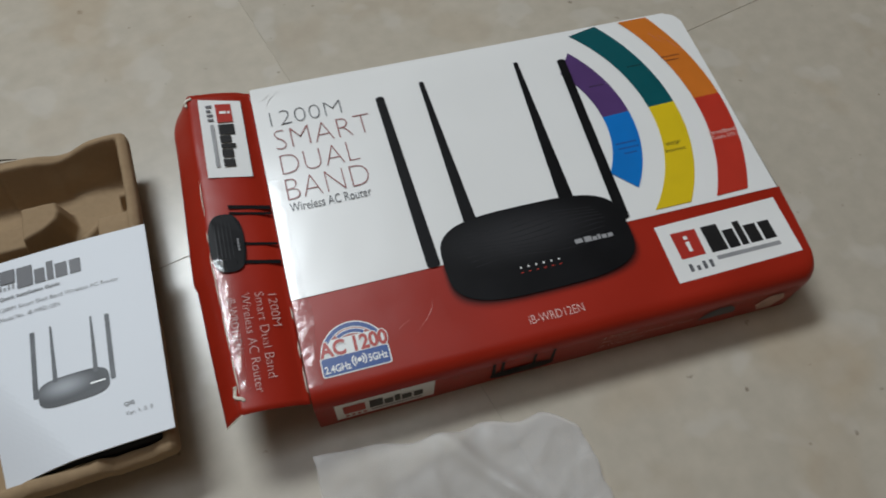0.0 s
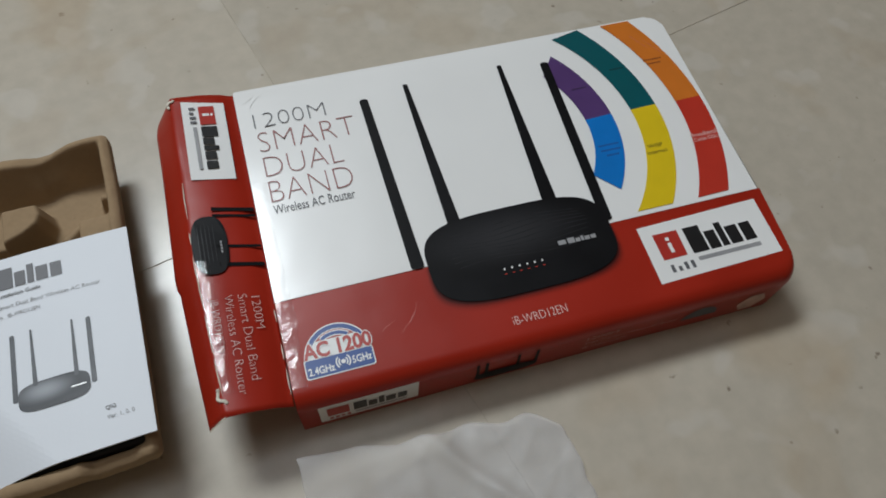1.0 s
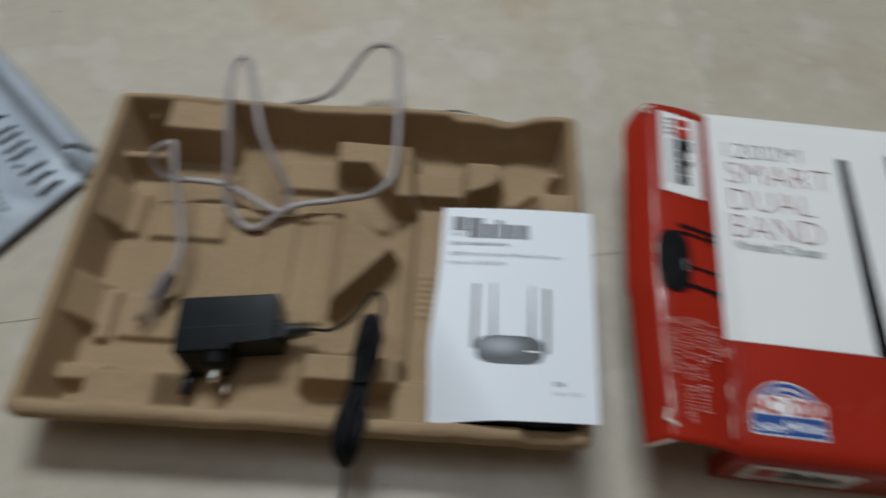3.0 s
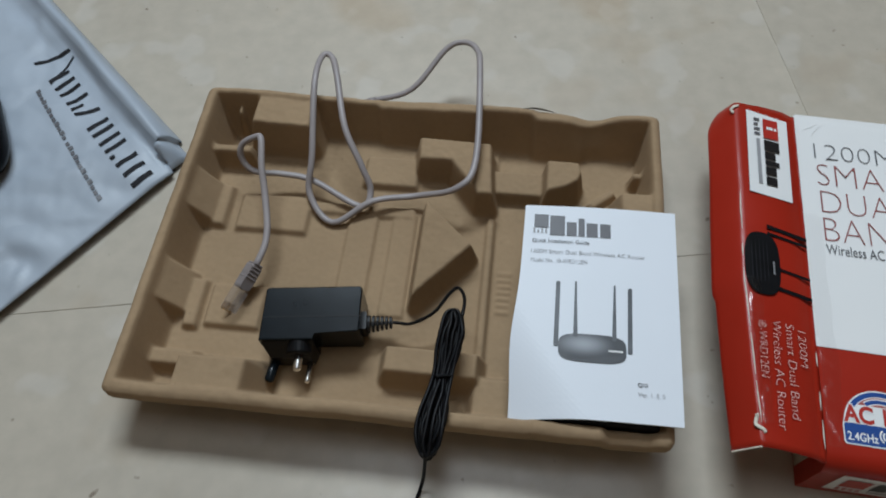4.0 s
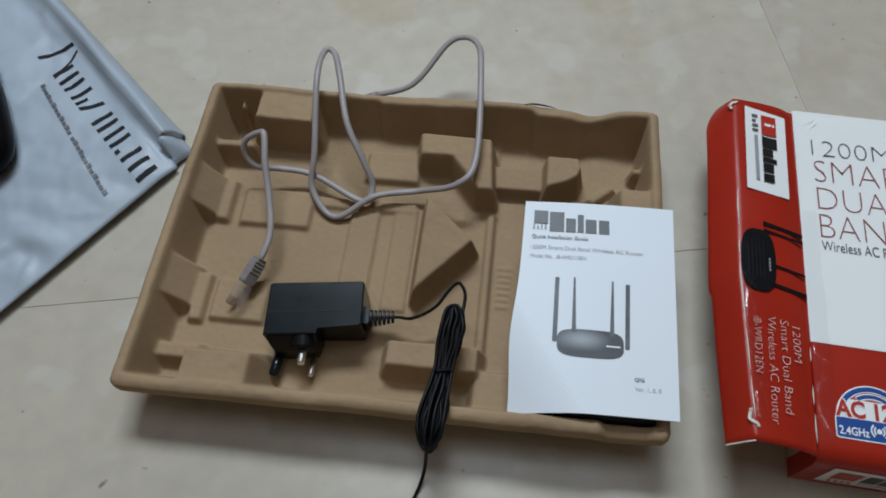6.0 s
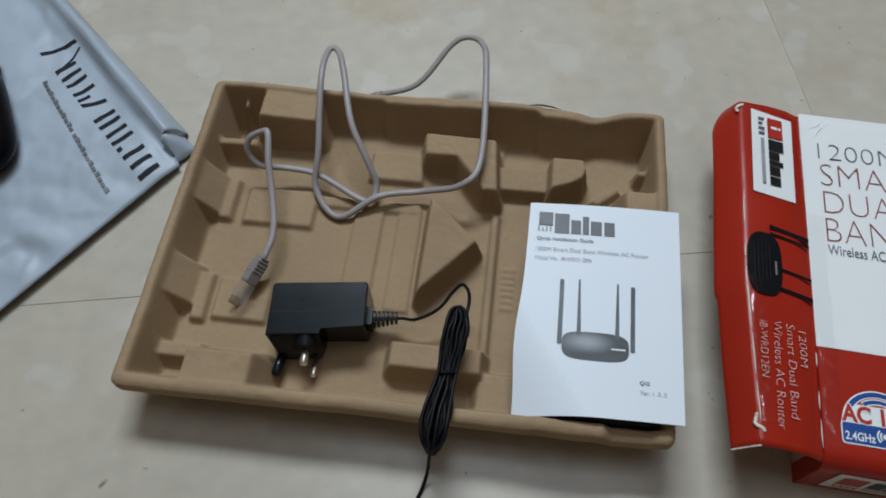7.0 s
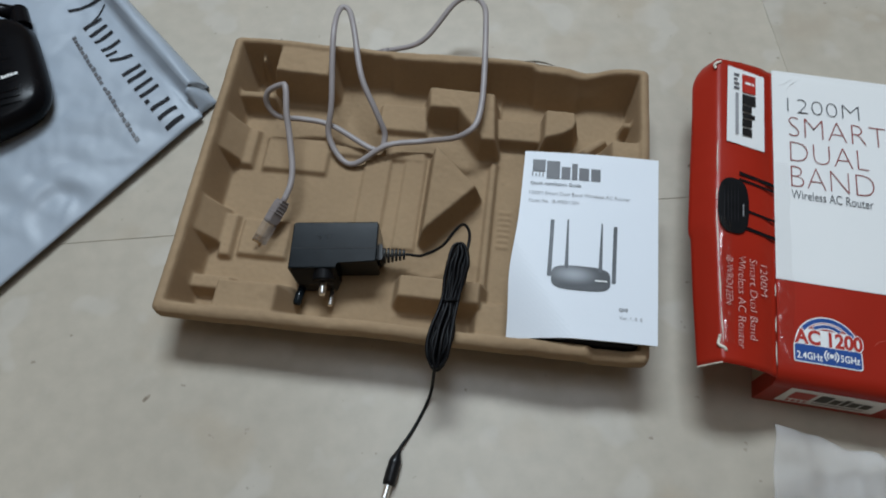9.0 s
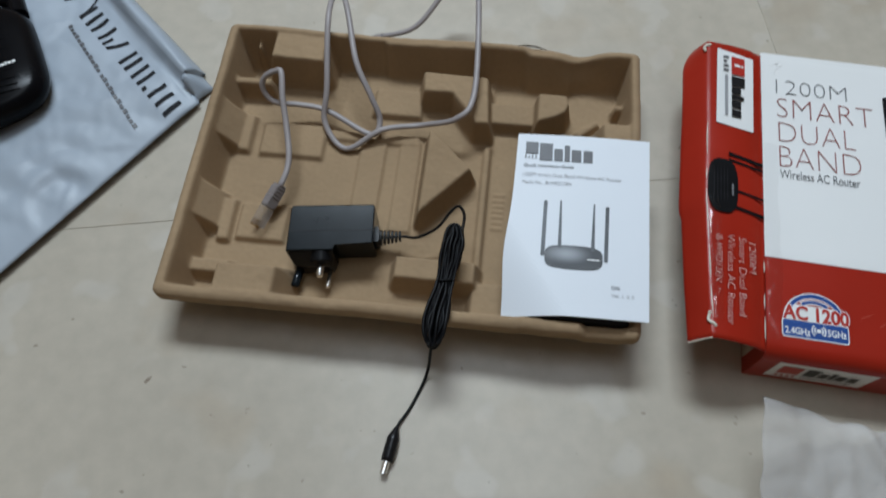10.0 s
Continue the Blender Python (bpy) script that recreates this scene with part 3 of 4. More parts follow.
    ink("model_text", lettering("iB-WRD12EN", 154.5, 5.0, 40, 6.4, 0.35, up, -0.012), "ink_pink")
    # white label with the maker's mark
    ink("mark_label", sheet([(269, 54.5), (370, 56.5), (369, 9), (268, 7)], 0.3, up), "label", "white label with a red square and black blocks")
    ink("mark_square", sheet([(278, 46.3), (298, 46.0), (297.3, 24.5), (278, 24.3)], 0.45, up), "ink_red")
    ink("mark_bar", bars([(286.2, 289.2, 29, 37.2), (286.2, 289.2, 39, 41.8)], 0.6, up), "label")
    ink("mark_bar", bars(mark_bars(302.5, 357, 24.0, 46.0), 0.45, up), "ink_black")
    ink("mark_bar", bars([(304, 356, 17.6, 20.8)], 0.45, up), "ink_mid")
    ink("mark_bar", bars([(280.5 + 5.4 * k, 283.2 + 5.4 * k, 13.3, 19.5 if k in (0, 2, 3) else 17.2) for k in range(4)], 0.45, up), "ink_grey")
    # speed badge
    dome = [(34 + 22.5 * math.cos(radians(a)), 17 + 22.5 * math.sin(radians(a))) for a in range(0, 181, 9)]
    ink("badge_dome", sheet(dome, 0.3, up), "label")
    ink("badge_field", sheet([(34 + 18.0 * math.cos(radians(a)), 17 + 18.0 * math.sin(radians(a))) for a in range(42, 139, 6)], 0.36, up), "badge_red")
    ink("badge_rim", sheet([(34 + 17.3 * math.cos(radians(a)), 17 + 17.3 * math.sin(radians(a))) for a in range(54, 127, 6)] + [(34 + 13.5 * math.cos(radians(a)), 17 + 13.5 * math.sin(radians(a))) for a in range(126, 53, -6)], 0.39, up), "label")
    for r0, r1, lo in ((18.6, 21.6, 28), (14.2, 16.6, 55)):
        ink("badge_arc", sheet([(34 + r1 * math.cos(radians(a)), 17 + r1 * math.sin(radians(a))) for a in np.linspace(lo, 180 - lo, 18)] + [(34 + r0 * math.cos(radians(a)), 17 + r0 * math.sin(radians(a))) for a in np.linspace(180 - lo, lo, 18)], 0.42, up), "navy")
    ink("badge_panel", sheet(rounded(10.5, 57, 3.6, 17.6, 2), 0.45, up), "label")
    ink("badge_panel", sheet(rounded(11.3, 56.2, 4.4, 16.8, 1.6), 0.6, up), "navy")
    ink("badge_text", lettering("AC 1200", 10.6, 16.4, 47.5, 12.6, 0.75, up, 0.08), "label")
    ink("badge_text", lettering("AC 1200", 11.2, 17.0, 46.3, 11.4, 0.9, up, 0.035), "ink_red")
    ink("badge_text", lettering("2.4GHz", 12.5, 6.0, 17.5, 5.4, 0.9, up, 0.02), "label")
    ink("badge_text", lettering("5GHz", 42, 7.6, 13, 5.4, 0.9, up, 0.02), "label")
    for r in (1.6, 3.4, 5.2):
        for s in (0, 180):
            a0, a1 = (0, 180) if r < 2 else (-50, 50)
            inner = 0.02 if r < 2 else r - 1.0
            arc = [(36 + r * math.cos(radians(s + a0 + (a1 - a0) * k / 8)), 10.8 + r * math.sin(radians(s + a0 + (a1 - a0) * k / 8))) for k in range(9)]
            arc += [(36 + inner * math.cos(radians(s + a1 + (a0 - a1) * k / 8)), 10.8 + inner * math.sin(radians(s + a1 + (a0 - a1) * k / 8))) for k in range(9)]
            ink("badge_wave", sheet(arc, 0.9, up), "label")
    # front face
    front = Matrix.Translation((0, -0.0125, 0)) @ pose(0, 0, 0, 90, 0, 0) @ mm

    def face(name, bm, mat, label=""):
        if all(len(f.verts) == 4 for f in bm.faces):
            bmesh.ops.subdivide_edges(bm, edges=bm.edges[:], cuts=4, use_grid_fill=True)
        for q in bm.verts:
            q.co.y += front_in(q.co.x, q.co.z)
        return part(name, bm, M[mat], body, label)
    face("front_label", sheet(rect(12.7, 81.5, 8, 40.2), 0.6, front), "label", "small white label with a red square")
    face("front_mark", bars([(18, 33, 18, 34)], 0.9, front), "ink_red")
    face("front_mark", bars(mark_bars(36, 74, 18, 34), 0.9, front), "ink_black")
    face("front_mark", bars([(37, 73, 12.5, 15)], 0.9, front), "ink_mid")
    face("front_mark", bars([(19 + 4 * k, 21.4 + 4 * k, 11, 15) for k in range(4)], 0.9, front), "ink_red")
    face("front_router", sheet(blob(147, 12, 24, 7, 3.0, front_cut=4), 0.6, front), "photo")
    for x, lean in ((124, -2), (130.5, -2), (154, -2), (168, -2)):
        face("front_antenna", sheet([(x, 10), (x + 3, 10), (x + 2.6 + lean, 40), (x + 0.6 + lean, 40)], 0.6, front), "photo")
    face("front_text", lettering("1200M", 206, 30, 24, 6, 0.6, front, -0.01), "ink_faint")
    face("front_text", lettering("Smart Dual Band Wireless AC Router", 206, 21, 74, 6, 0.6, front, -0.01), "ink_faint")
    face("front_text", lettering("iB-WRD12EN", 206, 12, 36, 5.5, 0.6, front, -0.01), "ink_faint")
    face("front_badge", sheet([(300 + 15 * math.cos(radians(a)), 16 + 17 * math.sin(radians(a))) for a in range(0, 181, 12)], 0.6, front), "photo_grey")
    face("front_badge", sheet([(345 + 12 * math.cos(radians(a)), 18 + 14 * math.sin(radians(a))) for a in range(0, 360, 60)], 0.6, front), "ink_faint")
    # end panel, swung out and a little up, with its tuck flap bent down
    fold = 0.047

    def panel_z(w, v):
        # the panel rises from its hinge and rounds over towards its fold
        k = max(0, min(1, w / fold))
        return BH + 0.0005 + (0.0085 + 0.003 * (1 - v / BD)) * (1 - (1 - k) ** 1.8)

    def narrow(v):
        # it is a little narrower at its front end
        return 1 - 0.12 * max(0, 1 - v / 0.10)
    rows = []
    ws = [0.0, -0.002, -0.005, -0.010, -0.016, -0.022, -0.029, -0.035, -0.040, -0.044, -0.047, -0.0485, -0.0505, -0.053, -0.056, -0.059, -0.0615, -0.0635]
    n = 60
    for w in ws:
        row = []
        for k in range(n + 1):
            v = -0.004 + (BD - 0.0) * k / n
            v += (-0.0060 - 0.0015 * max(0, -fold - w) / 0.0165) * (1 - k / n) ** 2
            s = 0.0006 * noise.noise((w * 40, v * 22, 4)) + 0.0003 * noise.noise((w * 130, v * 90, 7))
            over = max(0, (-fold - w) / 0.0165)
            z = panel_z(-w, v) + s - 0.0016 * math.exp(-((w + 0.003) / 0.004) ** 2) - 0.0148 * over ** 1.15
            ww = w - 0.0012 * noise.noise((v * 12, 1.5, w * 9))
            if over:
                # the tuck flap steps a little part of the way along, and its back corner is cut round
                ww -= 0.0014 * ease(0.0885, 0.0905, v) * over - 0.0014 * over
                ww += max(0, v - (BD - 0.03)) ** 2 * 12 * over
            row.append((ww * narrow(v), v, z))
        rows.append(row)
    bm = grid_solid(rows, 0.0006)
    flap_edge = [row[0] for row in rows[10:]]
    flap = part("end_flap", bm, M["red"], box, "glossy red end flap standing out, worn at its folds", smooth=True)
    tilt = mm
    # the flap's own axes: x across it (away from the lid is minus), y along it

    def leaf(name, bm, mat, label=""):
        for q in bm.verts:
            q.co.z += panel_z(-q.co.x, q.co.y) + 0.0006
        return part(name, bm, M[mat], flap, label)
    leaf("flap_label", sheet([(-39.6, 249), (-8.2, 245.5), (-9.0, 170.5), (-40.2, 172.5)], 0.9, tilt), "label", "white label with a red square and black blocks")
    side = tilt @ pose(-28, 244, 0, 0, 0, -90)
    leaf("flap_mark", bars([(1.5, 20, 0.5, 12)], 1.1, side), "ink_red")
    leaf("flap_mark", bars([(9, 11.5, 3, 8.0), (9, 11.5, 9, 10.6)], 1.25, side), "label")
    leaf("flap_mark", bars(mark_bars(22, 64, 0.5, 12), 1.1, side), "ink_black")
    leaf("flap_mark", bars([(22, 63, -5.2, -2.6)], 1.1, side), "ink_mid")
    leaf("flap_mark", bars([(2 + 4.6 * k, 4.4 + 4.6 * k, -6.5, -2.0 if k in (0, 2, 3) else -3.4) for k in range(4)], 1.1, side), "ink_grey")
    leaf("flap_router", sheet(blob(-34.5, 114.5, 12, 24, 2.8), 1.0, tilt), "photo")
    for k in range(5):
        leaf("flap_rib", sheet(blob(-41.5 + 2.6 * k, 116, 0.35, 17 - abs(k - 2), 2.4), 1.1, tilt), "ink_sheen")
    leaf("flap_lights", bars([(-27.6, -26.4, 107 + 2.6 * k, 109 + 2.6 * k) for k in range(4)], 1.1, tilt), "ink_mid")
    for y, w in ((143.5, 3.2), (138, 2.2), (112, 2.2), (97, 3.0)):
        leaf("flap_antenna", sheet([(-30, y + w / 2 + 1), (-1, y + w / 2 - 1.5), (-1, y - w / 2 - 1.5), (-30, y - w / 2 + 1)], 0.9, tilt), "photo")
    for text, x, y, w, h in (("1200M", -14.0, 70, 24, 5.4), ("Smart Dual Band", -22.2, 72.5, 62, 5.6), ("Wireless AC Router", -31, 73, 71, 5.6), ("iB-WRD12EN", -40, 71, 38, 5.0)):
        leaf("flap_text", lettering(text, 0, 0, w, h, 0.9, tilt @ pose(x, y, 0, 0, 0, -90), -0.020), "ink_flap")
    # torn corners of the fold, a dust flap and clear film along the crease
    rng = random.Random(4)
    for y in (BD - 0.006, -0.001):
        bm = bmesh.new()
        line = [Vector((-fold * narrow(y) + 0.0022 * math.cos(k * 0.8) * (1 - k / 12) - 0.0004 * k, y + 0.0012 * k * (-1 if y > 0.1 else 1) + 0.001 * rng.uniform(-1, 1), panel_z(fold, y) - 0.0002 + 0.0006 * math.sin(k * 0.9))) for k in range(9)]
        tube(smooth_line(line, 3), 0.0012, 6, 0.5, bm)
        part("torn_corner", bm, M["torn"], box, "pale torn card fibres", smooth=True)
    for w, z, stretches in ((-fold + 0.0002, None, ((0.004, 0.030), (0.034, 0.062), (0.066, 0.110), (0.118, 0.128), (0.140, 0.172))), (-0.0012, BH + 0.0006, ((-0.002, 0.016), (0.022, 0.034), (0.050, 0.060)))):
        for a, b in stretches:
            line = [Vector((w * narrow(v) + 0.0005 * noise.noise((v * 60, w * 90, 1)), v, (panel_z(fold, v) + 0.0004 if z is None else z) + 0.0005 * noise.noise((v * 22, w * 40, 4)))) for v in np.linspace(a, b, 14)]
            part("worn_edge", tube(line, 0.0004, 5, 0.6, None, [0.0001 + 0.00035 * math.sin(math.pi * k / 13) for k in range(14)]), M["torn"], box, "pale worn card edge")
    part("torn_edge", tube([Vector(p) for p in flap_edge], 0.0005, 5), M["torn"], box, "pale worn card edge")
    bm = bmesh.new()
    rows = []
    for i in range(9):
        rows.append([])
        for k in range(121):
            u, v = 0.0005 + 0.0105 * i / 8, 0.000 + 0.165 * k / 120
            e = min(i, 8 - i) / 2
            e *= 1.0 if v < 0.07 else 0.35
            z = BH + 0.0020 + min(1, e) * (0.0006 * (1 - abs(noise.noise((u * 70 + v * 25, v * 60, 3)))) ** 5 + 0.0003 * (1 - abs(noise.noise((u * 160, v * 150 - u * 90, 8)))) ** 4)
            rows[-1].append(bm.verts.new((u + 0.0025 * noise.noise((v * 30, i, 2)) * (i == 8), v, z)))
    for a, b in zip(rows, rows[1:]):
        for k in range(120):
            bm.faces.new((a[k], a[k + 1], b[k + 1], b[k]))
    for a, b, bend in (((0.078, 0.020), (0.094, 0.040), 0.003), ((0.066, 0.024), (0.076, 0.030), -0.002), ((0.004, 0.243), (0.016, 0.252), 0.002), ((0.010, 0.236), (0.022, 0.252), -0.002), ((0.352, 0.236), (0.366, 0.212), 0.002), ((0.346, 0.240), (0.356, 0.224), -0.001)):
        line = []
        for k in range(11):
            f = k / 10
            line.append(Vector((a[0] + (b[0] - a[0]) * f + bend * math.sin(math.pi * f), a[1] + (b[1] - a[1]) * f, BH + (0.0011 if a[1] > 0.0645 else 0.0002))))
        part("lid_crease", tube(line, 0.0004, 5, 0.35, None, [0.00005 + 0.00016 * math.sin(math.pi * k / 10) for k in range(11)]), M["label" if a[1] > 0.0645 and a[0] < 0.3 else "crease"], box, "fine crease in the printed card")
    part("crease_film", bm, M["tape"], box, "crinkled clear plastic film", smooth=True)
    bm = bmesh.new()
    rows = []
    for i in range(11):
        rows.append([])
        for k in range(91):
            v = 0.004 + 0.098 * k / 90
            w = fold - 0.001 - (0.0085 + 0.003 * noise.noise((v * 40, 3, 8))) * i / 10
            e = min(1, min(i, 10 - i) / 2)
            z = panel_z(w, v) + 0.0022 + e * (0.0005 * (1 - abs(noise.noise((w * 80 + v * 30, v * 70, 5)))) ** 5 + 0.00025 * (1 - abs(noise.noise((w * 170, v * 160 - w * 80, 2)))) ** 4) * (1.0 if v < 0.03 or v > 0.07 else 0.4)
            rows[-1].append(bm.verts.new((-w * narrow(v), v, z)))
    for a, b in zip(rows, rows[1:]):
        for k in range(90):
            bm.faces.new((a[k], a[k + 1], b[k + 1], b[k]))
    part("crease_film", bm, M["tape"], box, "crinkled clear plastic film", smooth=True)


def rounded_quad(q, r):
    """A tapering bar: top left, top right, foot right, foot left; its top is rounded."""
    (ax, ay), (bx, by), (cx, cy), (dx, dy) = q
    mx, my, w = (ax + bx) / 2, (ay + by) / 2, math.hypot(bx - ax, by - ay) / 2
    top = [(mx + w * math.cos(radians(a)), my - w * 0.6 + w * 0.6 * math.sin(radians(a))) for a in range(180, -1, -30)]
    fx, fy, f = (cx + dx) / 2, (cy + dy) / 2, math.hypot(cx - dx, cy - dy) / 2
    foot = [(fx + f * math.cos(radians(a)), fy + f * 0.45 * math.sin(radians(a))) for a in range(0, -181, -30)]
    return top + foot


def blob(cx, cy, a, b, power, n=48, front_cut=None):
    """A rounded body: a superellipse's outline."""
    out = []
    for k in range(n):
        t = 2 * math.pi * k / n
        c, s = math.cos(t), math.sin(t)
        y = cy + b * math.copysign(abs(s) ** (2 / power), s)
        out.append((cx + a * math.copysign(abs(c) ** (2 / power), c), max(front_cut, y) if front_cut is not None else y))
    return out


for k in range(7):
    q = ((k + 0.6) / 7.4) ** 1.3
    M[f"halo_{k}"] = material("fading_dark_red_ink", (0.325 - 0.315 * q, 0.018 - 0.011 * q, 0.007), 0.36, vary=0.08, scale=12, coat=0.04 * (1 - q), shine=0.30 - 0.15 * q)
M["photo_body"] = material("printed_black_body", (0.007, 0.007, 0.008), 0.42, vary=0.3, scale=26, shine=0.12)
add_sheen(M["photo_body"], (0.172, 0.074), (0.074, 0.030), (0.034, 0.034, 0.037), 0.95)
M["photo_book"] = material("printed_grey_body", (0.042, 0.045, 0.052), 0.5, vary=0.25, scale=45)
add_sheen(M["photo_book"], (-0.060, 0.048), (0.021, 0.0095), (0.34, 0.36, 0.39), 0.95)
M["ink_sheen"] = material("printed_sheen", (0.014, 0.014, 0.016), 0.42, vary=0.6, scale=60, shine=0.2)
M["ink_flap"] = material("flap_print_ink", (0.70, 0.50, 0.46), 0.4, vary=0.12, scale=150)
M["badge_red"] = material("badge_red_ink", (0.40, 0.10, 0.085), 0.36, vary=0.08)
M["ink_plum"] = material("plum_ink", (0.035, 0.018, 0.06), 0.4)
M["ink_deep"] = material("deep_teal_ink", (0.003, 0.03, 0.035), 0.4)
M["ink_rust"] = material("rust_ink", (0.22, 0.06, 0.015), 0.4)
M["ink_faint"] = material("faint_ink", (0.55, 0.36, 0.30), 0.4, vary=0.2, scale=120)


# ---- the booklet ----
def build_booklet():
    at = pose(-0.0515, 0.3070, 0.0, 0, 0, 0.6)
    book = thing("quick_guide_booklet", "white paper booklet with grey router picture, on the tray's edge", "booklet", at=at)
    w, d = 0.1045, 0.1535

    def lift(u, v):
        # u from the right edge (minus), v from the front edge
        z = 0.0535 - 0.001 * v / d
        k = max(0, (-u - 0.060) / 0.045 + max(0, 0.075 - v) / 0.075 - 0.95)
        return z - 0.013 * k ** 1.4 + 0.0016 * math.sin(math.pi * -u / w)

    def leaf(z, inset, name, mat, thick, label=""):
        n, m_ = 26, 38
        rows = []
        for i in range(n + 1):
            rows.append([])
            for j in range(m_ + 1):
                u, v = -inset - (w - 2 * inset) * i / n, inset + (d - 2 * inset) * j / m_
                bow = 0.003 * math.exp(-((v - 0.05) / 0.03) ** 2) * i / n
                rows[-1].append((u + 0.004 * v / d - bow, v - 0.0012 * i / n, lift(u, v) + z))
        bm = grid_solid(rows, thick)
        return part(name, bm, M[mat], book, label)
    leaf(-0.0018, 0.0006, "pages", "pages", 0.0010)
    cover = leaf(0.0004, 0.0, "cover", "paper", 0.00025, "white printed cover")
    ink_to = Matrix.Translation((0, 0, 0.0535 + 0.0012)) @ pose(0, 0, 0, -0.37, 0, 0) @ mm

    def ink(name, bm, mat, label=""):
        return part(name, lay(bm), M[mat], cover, label)

    def lay(bm):
        # the print follows the sheet
        for v in bm.verts:
            v.co.z = lift(v.co.x, v.co.y) + 0.0008
        return bm
    ink("mark_square", bars([(-94, -84.2, 134, 144.5)], 0, ink_to), "ink_grey")
    ink("mark_bar", bars([(-90, -88.4, 136, 140.5), (-90, -88.4, 141.4, 143)], 0, ink_to), "label")
    cover.children[-1].location.z = 0.0002
    ink("mark_bar", bars(mark_bars(-83, -40.5, 128.0, 144.0), 0, ink_to), "ink_grey")
    ink("mark_bar", bars([(-94.5 + 2.7 * k, -93.2 + 2.7 * k, 129.3, 133.2 if k in (0, 2, 3) else 131.8) for k in range(4)], 0, ink_to), "ink_mid")
    ink("cover_text", lettering("Quick Installation Guide", -95, 121.2, 39, 3.4, 0, ink_to, 0.012), "ink_grey")
    ink("cover_text", lettering("1200M Smart Dual Band Wireless AC Router", -95.5, 113.2, 77, 3.0, 0, ink_to), "ink_mid")
    ink("cover_text", lettering("Model No.  iB-WRD12EN", -95.5, 106.2, 38, 2.9, 0, ink_to), "ink_mid")
    for q in (((-78, 92), (-75.2, 92), (-76.0, 45.5), (-79, 46)), ((-31.0, 90.5), (-28.2, 90), (-29.4, 44), (-32.4, 44))):
        ink("printed_antenna", sheet(rounded_quad(q, 1), 0, ink_to), "photo_grey")
    for q in (((-65.6, 92.6), (-64.4, 92.6), (-63.8, 53), (-66.6, 53)), ((-40.2, 91.6), (-39.0, 91.6), (-39.2, 52), (-42.0, 52)))        :
        ink("printed_antenna", sheet(rounded_quad(q, 1), 0, ink_to), "photo_grey")
    ink("printed_router", sheet(blob(-54.6, 45.2, 21.4, 9.6, 3.6), 0, ink_to), "photo_book")
    mark = ink("printed_mark", bars([(-44.5, -35.5, 43.8, 44.9)], 0, ink_to), "label")
    mark.location.z = 0.0002
    ink("cover_text", lettering("QIG", -27, 22.2, 6.2, 3.0, 0, ink_to, 0.015), "ink_grey")
    ink("cover_text", lettering("Ver. 1. 0. 0", -27, 16.4, 16.5, 2.8, 0, ink_to), "ink_mid")
    return book


